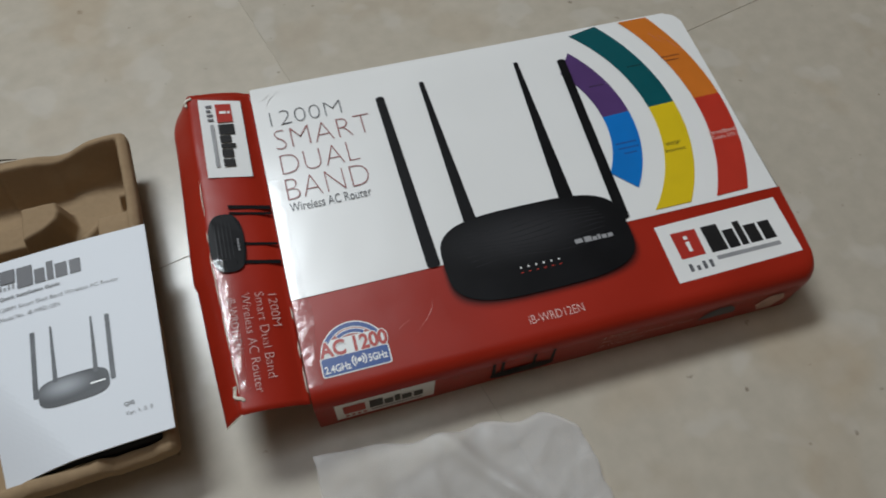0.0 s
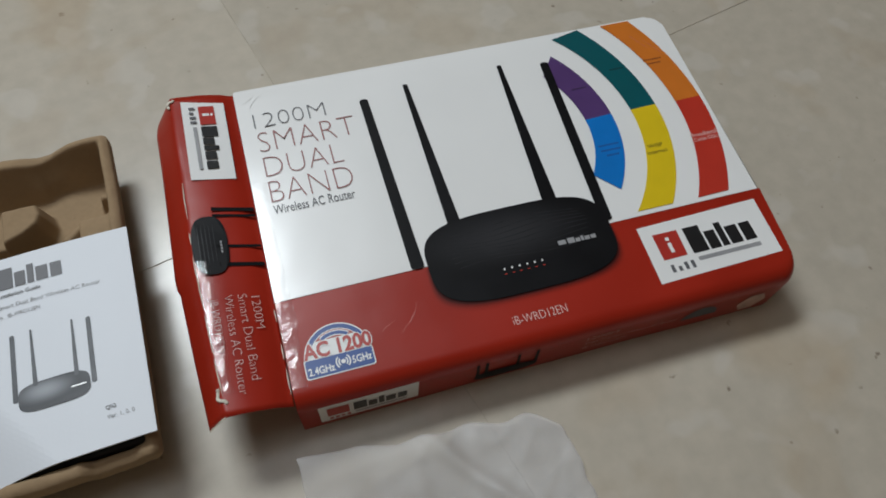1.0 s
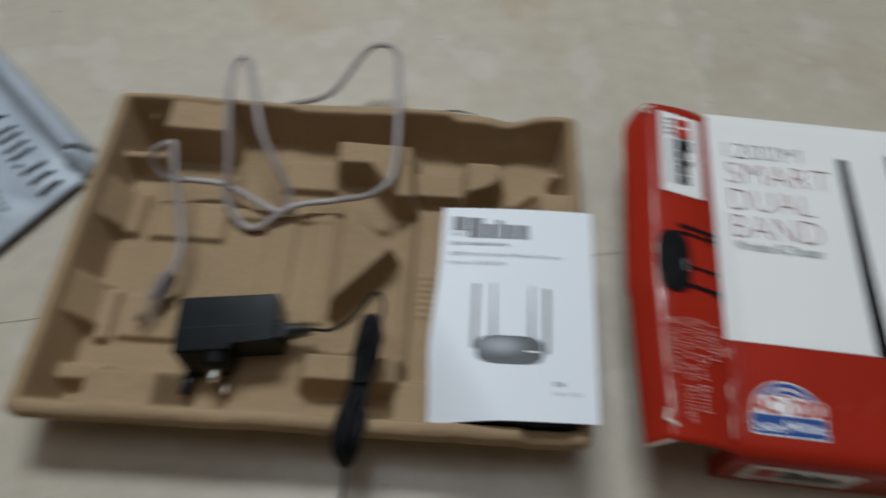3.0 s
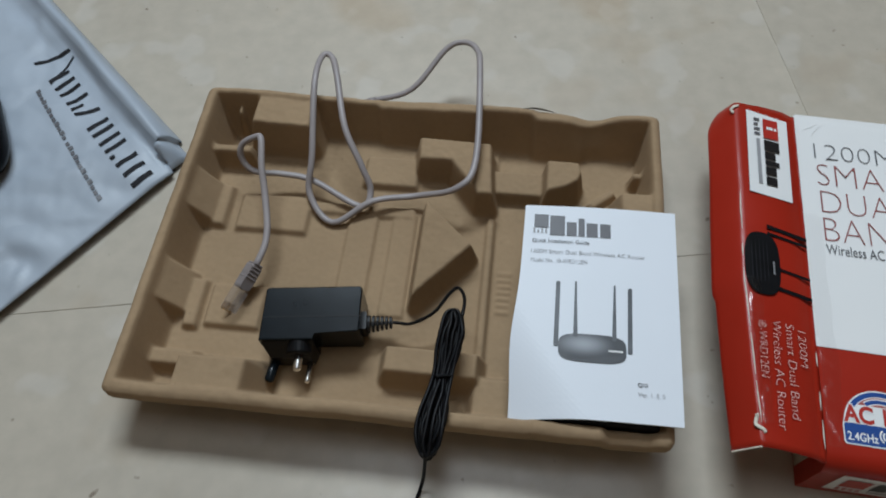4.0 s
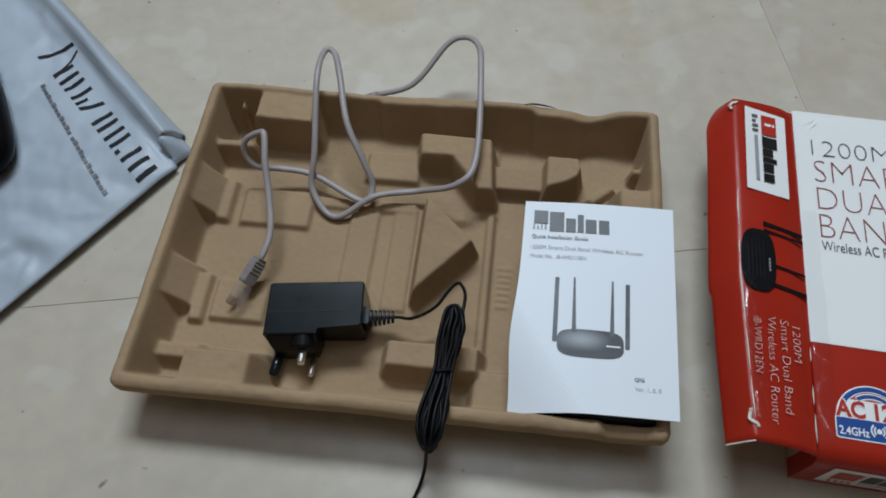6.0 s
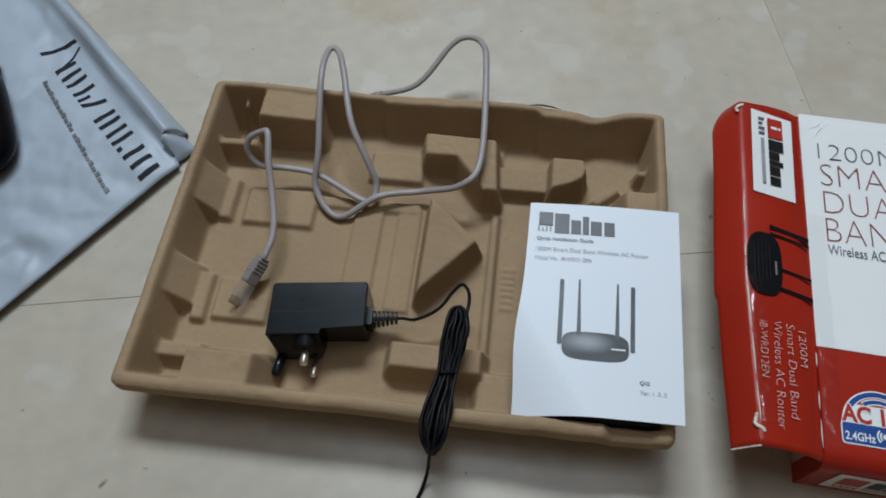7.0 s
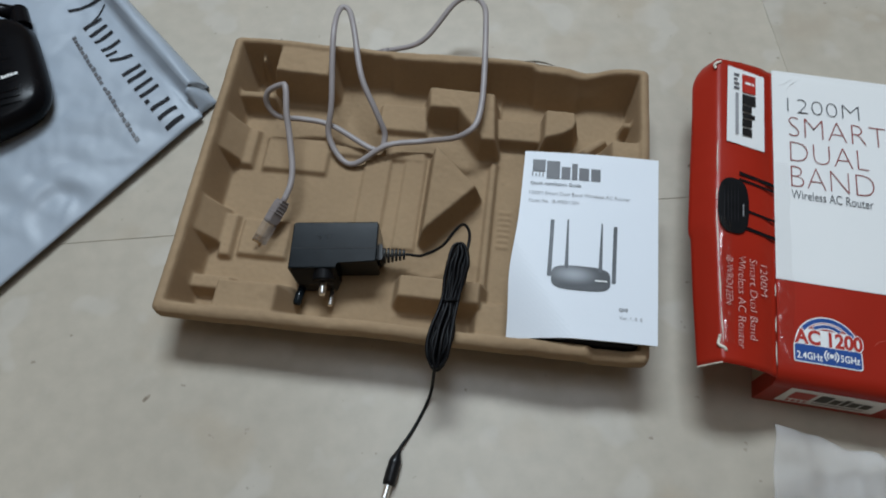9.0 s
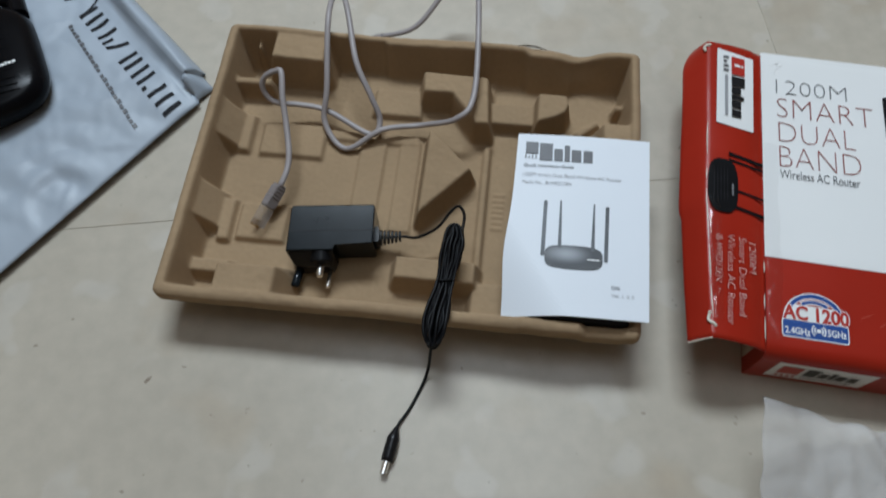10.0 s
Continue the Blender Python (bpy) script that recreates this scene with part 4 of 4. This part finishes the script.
# ---- the adapter and its lead ----
def build_adapter():
    at = pose(-0.3245, 0.3435, 0.0100, 3.5, 0, 6.6)
    ad = thing("power_adapter", "glossy black plug adapter with tied lead, in pulp tray", "power adapter", at=at)
    top = 0.032
    # the shell: a shorter part with the lead and a deeper part with the plug
    outline = [(0.0, 0.0), (0.0364, 0.0), (0.0364, 0.0052), (0.0655, 0.0052), (0.0668, 0.0065), (0.0680, 0.0360), (0.0666, 0.0380), (0.0035, 0.0378), (0.0020, 0.0360)]
    bm = prism(outline, 0.0, top, 0.0010)
    part("shell", bm, M["plastic"], ad, "glossy black plastic shell")
    part("seam", block(0.0012, 0.0674, 0.0158, 0.0166, top - 0.0006, top + 0.00015), M["cable"], ad)
    # plug block, tapering towards the pins
    bm = bmesh.new()
    rings = [[bm.verts.new((u, v, z)) for u, z in ((u0, z0), (u1, z0), (u1, z1), (u0, z1))] for v, u0, u1, z0, z1 in ((0.0004, 0.0004, 0.0362, 0.0005, top - 0.0030), (-0.0040, 0.0030, 0.0352, 0.0005, 0.0240), (-0.0082, 0.0062, 0.0335, 0.0010, 0.0175))]
    for p, q in zip(rings, rings[1:]):
        for k in range(4):
            bm.faces.new((p[k], p[(k + 1) % 4], q[(k + 1) % 4], q[k]))
    bm.faces.new(rings[0])
    bm.faces.new(rings[-1][::-1])
    bmesh.ops.bevel(bm, geom=bm.edges[:], offset=0.0008, segments=2, affect="EDGES", profile=0.5)
    part("plug_face", bm, M["matte"], ad, "matte black plug face")
    collar = bmesh.new()
    tube([Vector((0.0262, 0.0010, 0.0222)), Vector((0.0262, -0.0062, 0.0215)), Vector((0.0262, -0.0070, 0.0214))], 0.0086, 24, 1.0, collar, [0.0088, 0.0086, 0.0078])
    part("pin_collar", collar, M["cable"], ad, smooth=False)
    for foot, tip, r, mat in (((0.0080, -0.0050, 0.0100), (0.0042, -0.0225, 0.0100), 0.0034, "plastic"), ((0.0266, 0.0005, 0.0205), (0.0250, -0.0185, 0.0205), 0.0029, "chrome"), ((0.0318, -0.0060, 0.0066), (0.0293, -0.0230, 0.0070), 0.0021, "chrome")):
        a, b = Vector(foot), Vector(tip)
        pts = [a, a.lerp(b, 0.90), a.lerp(b, 0.97), b]
        part("pin", tube(pts, r, 16, 1.0, None, [r, r, r * 0.8, r * 0.35]), M[mat], ad, "black sleeved pin" if mat == "plastic" else "bright round metal pin", smooth=True)
    # ribbed strain relief
    part("relief_base", prism(rounded(0.0665, 0.0705, 0.0100, 0.0230, 0.002), 0.0070, 0.0225), M["matte"], ad)
    for k in range(6):
        x = 0.0716 + 0.0030 * k
        part("relief_rib", tube([Vector((x - 0.0009, 0.0162 + 0.0002 * k, 0.0150)), Vector((x + 0.0009, 0.0162 + 0.0002 * k, 0.0150))], 0.0064 - 0.0004 * k, 12, 0.9), M["matte"], ad)
    inv = at.inverted()

    def local(points):
        return [inv @ Vector(p) for p in points]
    start = at @ Vector((0.070, 0.0162, 0.0150))
    part("lead", tube(smooth_line(local([start, at @ Vector((0.089, 0.0172, 0.0150)), (-0.226, 0.369, 0.029), (-0.211, 0.376, 0.035), (-0.202, 0.388, 0.040), (-0.196, 0.3925, 0.043), (-0.191, 0.385, 0.047), (-0.190, 0.372, 0.053), (-0.193, 0.350, 0.054)]), 6), 0.0012, 8), M["cable"], ad, smooth=True)
    # loops of the tied bundle
    rng = random.Random(12)
    axis0, axis1 = Vector((-0.1955, 0.370, 0.052)), Vector((-0.2030, 0.274, 0.049))
    for k in range(14):
        w = 0.0012 + 0.0082 * (k + rng.random()) / 14
        lo, hi = rng.uniform(0.0, 0.06), rng.uniform(0.94, 1.0)
        zz = rng.uniform(-0.0035, 0.0085)
        pts = []
        for q in range(22):
            t = 2 * math.pi * q / 22
            along = (lo + hi) / 2 - (hi - lo) / 2 * math.cos(t)
            pinch = 0.46 + 0.54 * min(1, abs(along - 0.48) / 0.30)
            pts.append(axis0.lerp(axis1, along) + Vector((w * pinch * math.copysign(abs(math.sin(t)) ** 0.62, math.sin(t)) + 0.0012 * rng.uniform(-1, 1) + 0.0008 * math.sin(along * 6.0), 0, zz * pinch - 0.006 * max(0, along - 0.86) / 0.14 * 0.6 + 0.0006 * rng.uniform(-1, 1))))
        pts = local(pts + pts[:2])
        part("lead_loop", tube(smooth_line(pts, 3), 0.0012, 6), M["cable"], ad, smooth=True)
    c = axis0.lerp(axis1, 0.48)
    bm = bmesh.new()
    ring = [c + Vector((0.0002 + 0.0060 * math.cos(t * 0.52), 0.0008 * math.sin(t * 1.3), 0.0062 * math.sin(t * 0.52) + 0.001)) for t in range(13)]
    tube(local(ring), 0.0011, 6, 1.0, bm)
    part("wire_tie", bm, M["cable"], ad)
    part("tail", tube(smooth_line(local([(-0.200, 0.300, 0.055), (-0.2035, 0.285, 0.045), (-0.205, 0.278, 0.028), (-0.2065, 0.270, 0.008), (-0.210, 0.258, 0.0016), (-0.217, 0.240, 0.0014), (-0.2235, 0.2275, 0.003), (-0.225, 0.222, 0.0045)]), 6), 0.0012, 8), M["cable"], ad, smooth=True)
    plug = part("jack_grip", tube(smooth_line(local([(-0.2245, 0.2245, 0.0048), (-0.2258, 0.218, 0.0050), (-0.2268, 0.211, 0.0050), (-0.2285, 0.1995, 0.0050)]), 4), 0.0045, 12, 1.0, None,
                                [0.0016, 0.0020, 0.0026, 0.0034, 0.0040, 0.0046, 0.0047, 0.0045, 0.0048, 0.0048, 0.0047, 0.0047, 0.0044]), M["matte"], ad, "black barrel connector grip", smooth=True)
    part("jack_tip", tube(local([(-0.2285, 0.1998, 0.0050), (-0.2300, 0.1905, 0.0050)]), 0.0027, 14), M["chrome"], ad, "metal barrel tip")


# ---- the network cable ----
LAN_LINE = ((-357,373,22), (-343,408,30), (-341,429,34), (-347,456,42), (-352,475,51), (-356,496,58), (-362,499,56), (-372,497,50), (-375,492,43), (-371,487,35), (-362,485,30), (-345,488,26), (-320,486,23), (-280,468,19), (-273,480,24), (-281,494,36), (-297,520,50), (-310,564,58), (-319,587,56), (-327,587,56), (-326,554,60), (-321,500,38), (-321,475,20), (-300,455,13), (-270,471,23), (-236,480,22), (-205,476,42), (-193,500,47), (-197,583,55), (-202,610,52), (-214,621,48), (-229,617,42), (-255,587,24), (-289,580,14))


def build_lan():
    lan = thing("network_cable", "light grey network cable looped over the pulp tray", "network cable")
    line = smooth_line([(x / 1000, y / 1000, z / 1000) for x, y, z in LAN_LINE], 6)
    part("cord", tube(line[5:], 0.0026, 10, 0.8), M["grey_cable"], lan, smooth=True)
    a, b = line[0], line[6]
    d = (b - a).normalized()
    side = d.cross(Vector((0, 0, 1))).normalized()
    m = Matrix((side, d, side.cross(d))).transposed().to_4x4()
    m.translation = a
    m = m @ pose(0, 0, 0, 0, 58, 0)
    part("boot", prism(rounded(-0.0044, 0.0044, 0.014, 0.034, 0.002), -0.0045, 0.0045, 0.001, m), M["boot"], lan, "ribbed grey plug boot")
    for k in range(5):
        part("boot_rib", block(-0.0047 + 0.0003 * k, 0.0047 - 0.0003 * k, 0.0225 + 0.0028 * k, 0.0238 + 0.0028 * k, -0.0052, 0.0052, 0.0004, 1, m), M["boot"], lan)
    plug = part("plug", block(-0.0052, 0.0052, -0.004, 0.0165, -0.0038, 0.0038, 0.0006, 1, m), M["crystal"], lan, "clear plastic plug")
    part("latch", block(-0.003, 0.003, -0.003, 0.013, 0.0042, 0.0056, 0.0003, 1, m @ pose(0, 0, 0, 6, 0, 0)), M["crystal"], plug)
    for k in range(8):
        part("contact", block(-0.0042 + 0.0011 * k, -0.0037 + 0.0011 * k, -0.0045, 0.002, -0.0036, -0.0030, 0, 1, m), M["gold"], plug)
    # the far end tapers to a bare tip on the rim
    end, back = line[-1], line[-3]
    d = (end - back).normalized()
    tip = [end - d * 0.004, end + d * 0.002, end + d * 0.008, end + d * 0.016]
    part("far_tip", tube(tip, 0.003, 10, 0.8, None, [0.0030, 0.0033, 0.0024, 0.0006]), M["boot"], lan, "tapered grey cable tip", smooth=True)


# ---- the mailer bag ----
def build_bag():
    at = Matrix.Translation((-0.431, 0.515, 0))
    e1, e2 = Vector((-0.545, -0.838, 0)), Vector((-0.748, 0.664, 0))
    bag = thing("mailer_bag", "crumpled pale bluish plastic mailing bag with black print, on floor", "mailing bag", at=at)
    n1, n2, l1, l2 = 110, 140, 0.36, 0.44

    def surf(s, t):
        # s along the short side, t along the long side, in metres
        e = min(s, l1 - s, t, l2 - t)
        puff = 0.0135 * (1 - math.exp(-max(0, e) / 0.035)) + 0.021 * math.exp(-((s - 0.011) / 0.0125) ** 2) * min(1, s / 0.006) * (1 - math.exp(-t / 0.03))
        wr = 0.0038 * noise.noise((s * 12, t * 6, 1)) + 0.0026 * abs(noise.noise((s * 34 - t * 12, t * 22, 9))) + 0.0012 * noise.noise((s * 50, t * 26, 6)) + 0.0008 * abs(noise.noise((s * 70 + t * 30, t * 60, 2)))
        wr += 0.0016 * (1 - abs(noise.noise((s * 7 + t * 3, t * 6 - s * 4, 21)))) ** 9 + 0.0010 * (1 - abs(noise.noise((s * 19 - t * 9, t * 15 + s * 5, 33)))) ** 8
        wr -= 0.0012 * (1 - abs(noise.noise((s * 10 - t * 7, t * 9 + s * 6, 45)))) ** 10
        along = 1 / (1 + math.exp((t - 0.30) / 0.03))
        fold = (0.005 * math.exp(-((s - 0.010 - 0.01 * math.sin(t * 20)) / 0.006) ** 2) - 0.0055 * math.exp(-((s - 0.023 + 0.03 * (t - 0.06)) / 0.005) ** 2)) * along
        fold -= 0.0042 * (1 - ease(0.021, 0.034, math.hypot(s - 0.172, t - 0.010))) * (1 - ease(0.172, 0.215, s))
        fold += 0.005 * math.exp(-((s - 0.165 - (0.011 - t) * 1.2) / 0.004) ** 2) * math.exp(-(t / 0.016) ** 2)
        k = min(1, max(0, e) / 0.02)
        lift = 0.005 * math.exp(-t / 0.05) * min(1, s / 0.04)
        return 0.003 + puff + lift + (wr + fold) * k

    rows = []
    for i in range(n1 + 1):
        rows.append([])
        for j in range(n2 + 1):
            s, t = l1 * i / n1, l2 * j / n2
            wob = 0.002 * noise.noise((s * 14, t * 14, 3))
            p = e1 * (s + wob * (j in (0, n2))) + e2 * (t + wob * (i in (0, n1)))
            if s < 0.02 and t < 0.02:
                p += (e1 + e2) * 0.004
            rows[-1].append((p.x, p.y, surf(s, t)))
    bm = grid_solid(rows, 0.0012)
    film = part("film", bm, M["bag"], bag, "crumpled pale plastic film", smooth=True)

    def write(name, quads, mat):
        b = bmesh.new()
        for quad in quads:
            rows = []
            for i in range(7):
                rows.append([])
                for j in range(3):
                    f, g = i / 6, j / 2
                    (s0, t0), (s1, t1), (s2, t2), (s3, t3) = quad
                    s = (s0 * (1 - f) + s1 * f) * (1 - g) + (s3 * (1 - f) + s2 * f) * g
                    t = (t0 * (1 - f) + t1 * f) * (1 - g) + (t3 * (1 - f) + t2 * f) * g
                    p = e1 * s + e2 * t
                    rows[-1].append(b.verts.new((p.x, p.y, surf(s, t) + 0.0007)))
            for p, q in zip(rows, rows[1:]):
                for j in range(2):
                    b.faces.new((p[j], p[j + 1], q[j + 1], q[j]))
        part(name, b, M[mat], film)

    # plain blocks in the place of the printed word, along the long side
    def stroke(t, wide, foot, head, lean=0.0):
        return [(foot, t + lean), (head, t), (head, t + wide), (foot, t + wide + lean)]
    # each: place along the side, width, height, lean
    WORD = ((0.176, 0.0070, 0.029, 0.011), (0.168, 0.0020, 0.028, -0.012), (0.157, 0.0050, 0.018, 0), (0.146, 0.0050, 0.018, 0), (0.135, 0.0050, 0.018, 0), (0.121, 0.0055, 0.018, 0), (0.113, 0.0030, 0.010, 0),
            (0.098, 0.0045, 0.018, 0.008), (0.083, 0.0045, 0.018, 0), (0.073, 0.0040, 0.018, 0), (0.061, 0.0050, 0.018, 0), (0.050, 0.0050, 0.018, 0), (0.041, 0.0045, 0.004, 0),
            (0.031, 0.0045, 0.018, 0), (0.019, 0.0045, 0.018, 0), (0.008, 0.0045, 0.018, 0))
    for q in WORD:
        foot = 0.0570 - 0.018 * q[0]
        write("word_block", [stroke(q[0], min(q[1], 0.0040), foot, foot - 1.12 * q[2], q[3])], "bag_ink")
    for k in range(24):
        f = 0.018 + 0.0058 * k + 0.003 * (k > 11)
        s, high = 0.0865 - 0.115 * f, 0.0042 if k % 5 in (0, 3) else 0.0032
        write("small_print", [[(s, f), (s - high, f), (s - high - 0.0004, f + 0.0043), (s - 0.0004, f + 0.0043)]], "ink_grey")


# ---- the router on the bag ----
def build_router():
    at = pose(-0.677, 0.466, 0.0185, 0, 0, 32)
    ro = thing("wifi_router", "glossy black wireless router with antennas, on the mailing bag", "router", at=at)
    rings = []
    bm = bmesh.new()
    for z, k in ((0.0, 0.90), (0.004, 0.965), (0.009, 0.992), (0.013, 1.0), (0.018, 0.985), (0.0235, 0.955), (0.0265, 0.90), (0.0285, 0.72), (0.0295, 0.45), (0.0298, 0.15)):
        rings.append([bm.verts.new((x, y, z)) for x, y in blob(0, 0, 0.104 * k - 0.004 * (1 - k), 0.066 * k, 4.6, 72)])
    for a, b in zip(rings, rings[1:]):
        for k in range(72):
            bm.faces.new((a[k], a[(k + 1) % 72], b[(k + 1) % 72], b[k]))
    bm.faces.new(rings[0][::-1])
    bm.faces.new(rings[-1])
    body = part("shell", bm, M["router"], ro, "black rounded shell with fine grooves", smooth=True)
    for k in range(9):
        y = -0.052 + 0.010 * k
        pts = [Vector((x, y + 0.004 * math.sin(x * 30 + k), 0.0292 - 2.2 * max(0, abs(x) - 0.055) ** 2 - 1.6 * max(0, abs(y) - 0.03) ** 2)) for x in np.linspace(-0.082, 0.082, 24)]
        part("top_groove", tube(pts, 0.0004, 5), M["router"], body)
    part("printed_mark", bars([(63, 67, -20, -16.5)] + mark_bars(68, 85, -20, -16), 28.6, mm), M["label"], body, "small white blocks")
    body.children[-1].matrix_basis = pose(0, 0, 0.0, 0, 0, 0)
    for sx in (1, -1):
        hx = sx * 0.094
        part("antenna_hinge", tube([Vector((hx, 0.048, 0.014)), Vector((hx, 0.070, 0.014))], 0.0085, 16), M["router"], ro, "round black antenna hinge")
        line = [Vector((hx, 0.064, 0.016)), Vector((hx - 0.02 * (sx > 0), 0.078, 0.020)), Vector((hx - 0.16 * (sx > 0), 0.105 + 0.10 * (sx < 0), 0.030))]
        part("antenna", tube(line, 0.006, 12, 0.8, None, [0.0075, 0.0070, 0.0050]), M["router"], ro, "slim black antenna", smooth=True)


# ---- the crumpled sheet and the dark pouch ----
def build_sheet():
    n, m_ = 64, 52
    g = []
    for i in range(n + 1):
        g.append([])
        for j in range(m_ + 1):
            a, b = i / n, j / m_
            x = 0.024 + 0.178 * a + 0.012 * (1 - b) * (a - 0.3) + 0.003 * noise.noise((b * 9, 2, 1)) * (a < 0.03 or a > 0.97)
            y = 0.115 + 0.147 * b - 0.021 * a * a * b + 0.004 * noise.noise((a * 7, 5, 1)) * b
            cut = max(0, a - 0.88) * max(0, b - 0.8) * 0.5
            y += 0.012 * max(0, a - 0.3) * b - cut
            e = min(a, 1 - a, 1 - b) * 10
            z = 0.002 + 0.006 * abs(noise.noise((x * 16, y * 16, 1))) * min(1, e + 0.3) + 0.003 * abs(noise.noise((x * 38, y * 34, 4)))
            d = (x - 0.105) - (0.262 - y) * 0.72
            z += 0.007 * math.exp(-(d / 0.008) ** 2) * (y > 0.17) + 0.003 * math.exp(-((x - 0.07 + (y - 0.2) * 0.5) / 0.012) ** 2)
            z += 0.0016 * (1 - abs(noise.noise((x * 22 + y * 9, y * 19, 14)))) ** 7 + 0.0009 * (1 - abs(noise.noise((x * 41, y * 37 - x * 20, 23)))) ** 6
            z += 0.049 * max(0, 1 - a / 0.62) ** 1.35 * (0.55 + 0.45 * b)
            g[-1].append((x, y, z))
    bm = grid_solid(g, 0.0002)
    tagged(obj("packing_sheet", bm, M["sheet"], smooth=True), "crumpled milky white packing sheet on the floor", "packing sheet")
    bm = block(-0.140, -0.060, 0.306, 0.352, 0.0215, 0.041, 0.004, 3)
    for v in bm.verts:
        v.co.z += 0.0015 * noise.noise((v.co.x * 60, v.co.y * 60, 2))
    tagged(obj("black_pouch", bm, M["pouch"], smooth=True), "shiny black plastic pouch in tray under the booklet", "pouch")


build_tray()
build_carton()
build_booklet()
build_adapter()
build_lan()
build_bag()
build_router()
build_sheet()
build_floor()
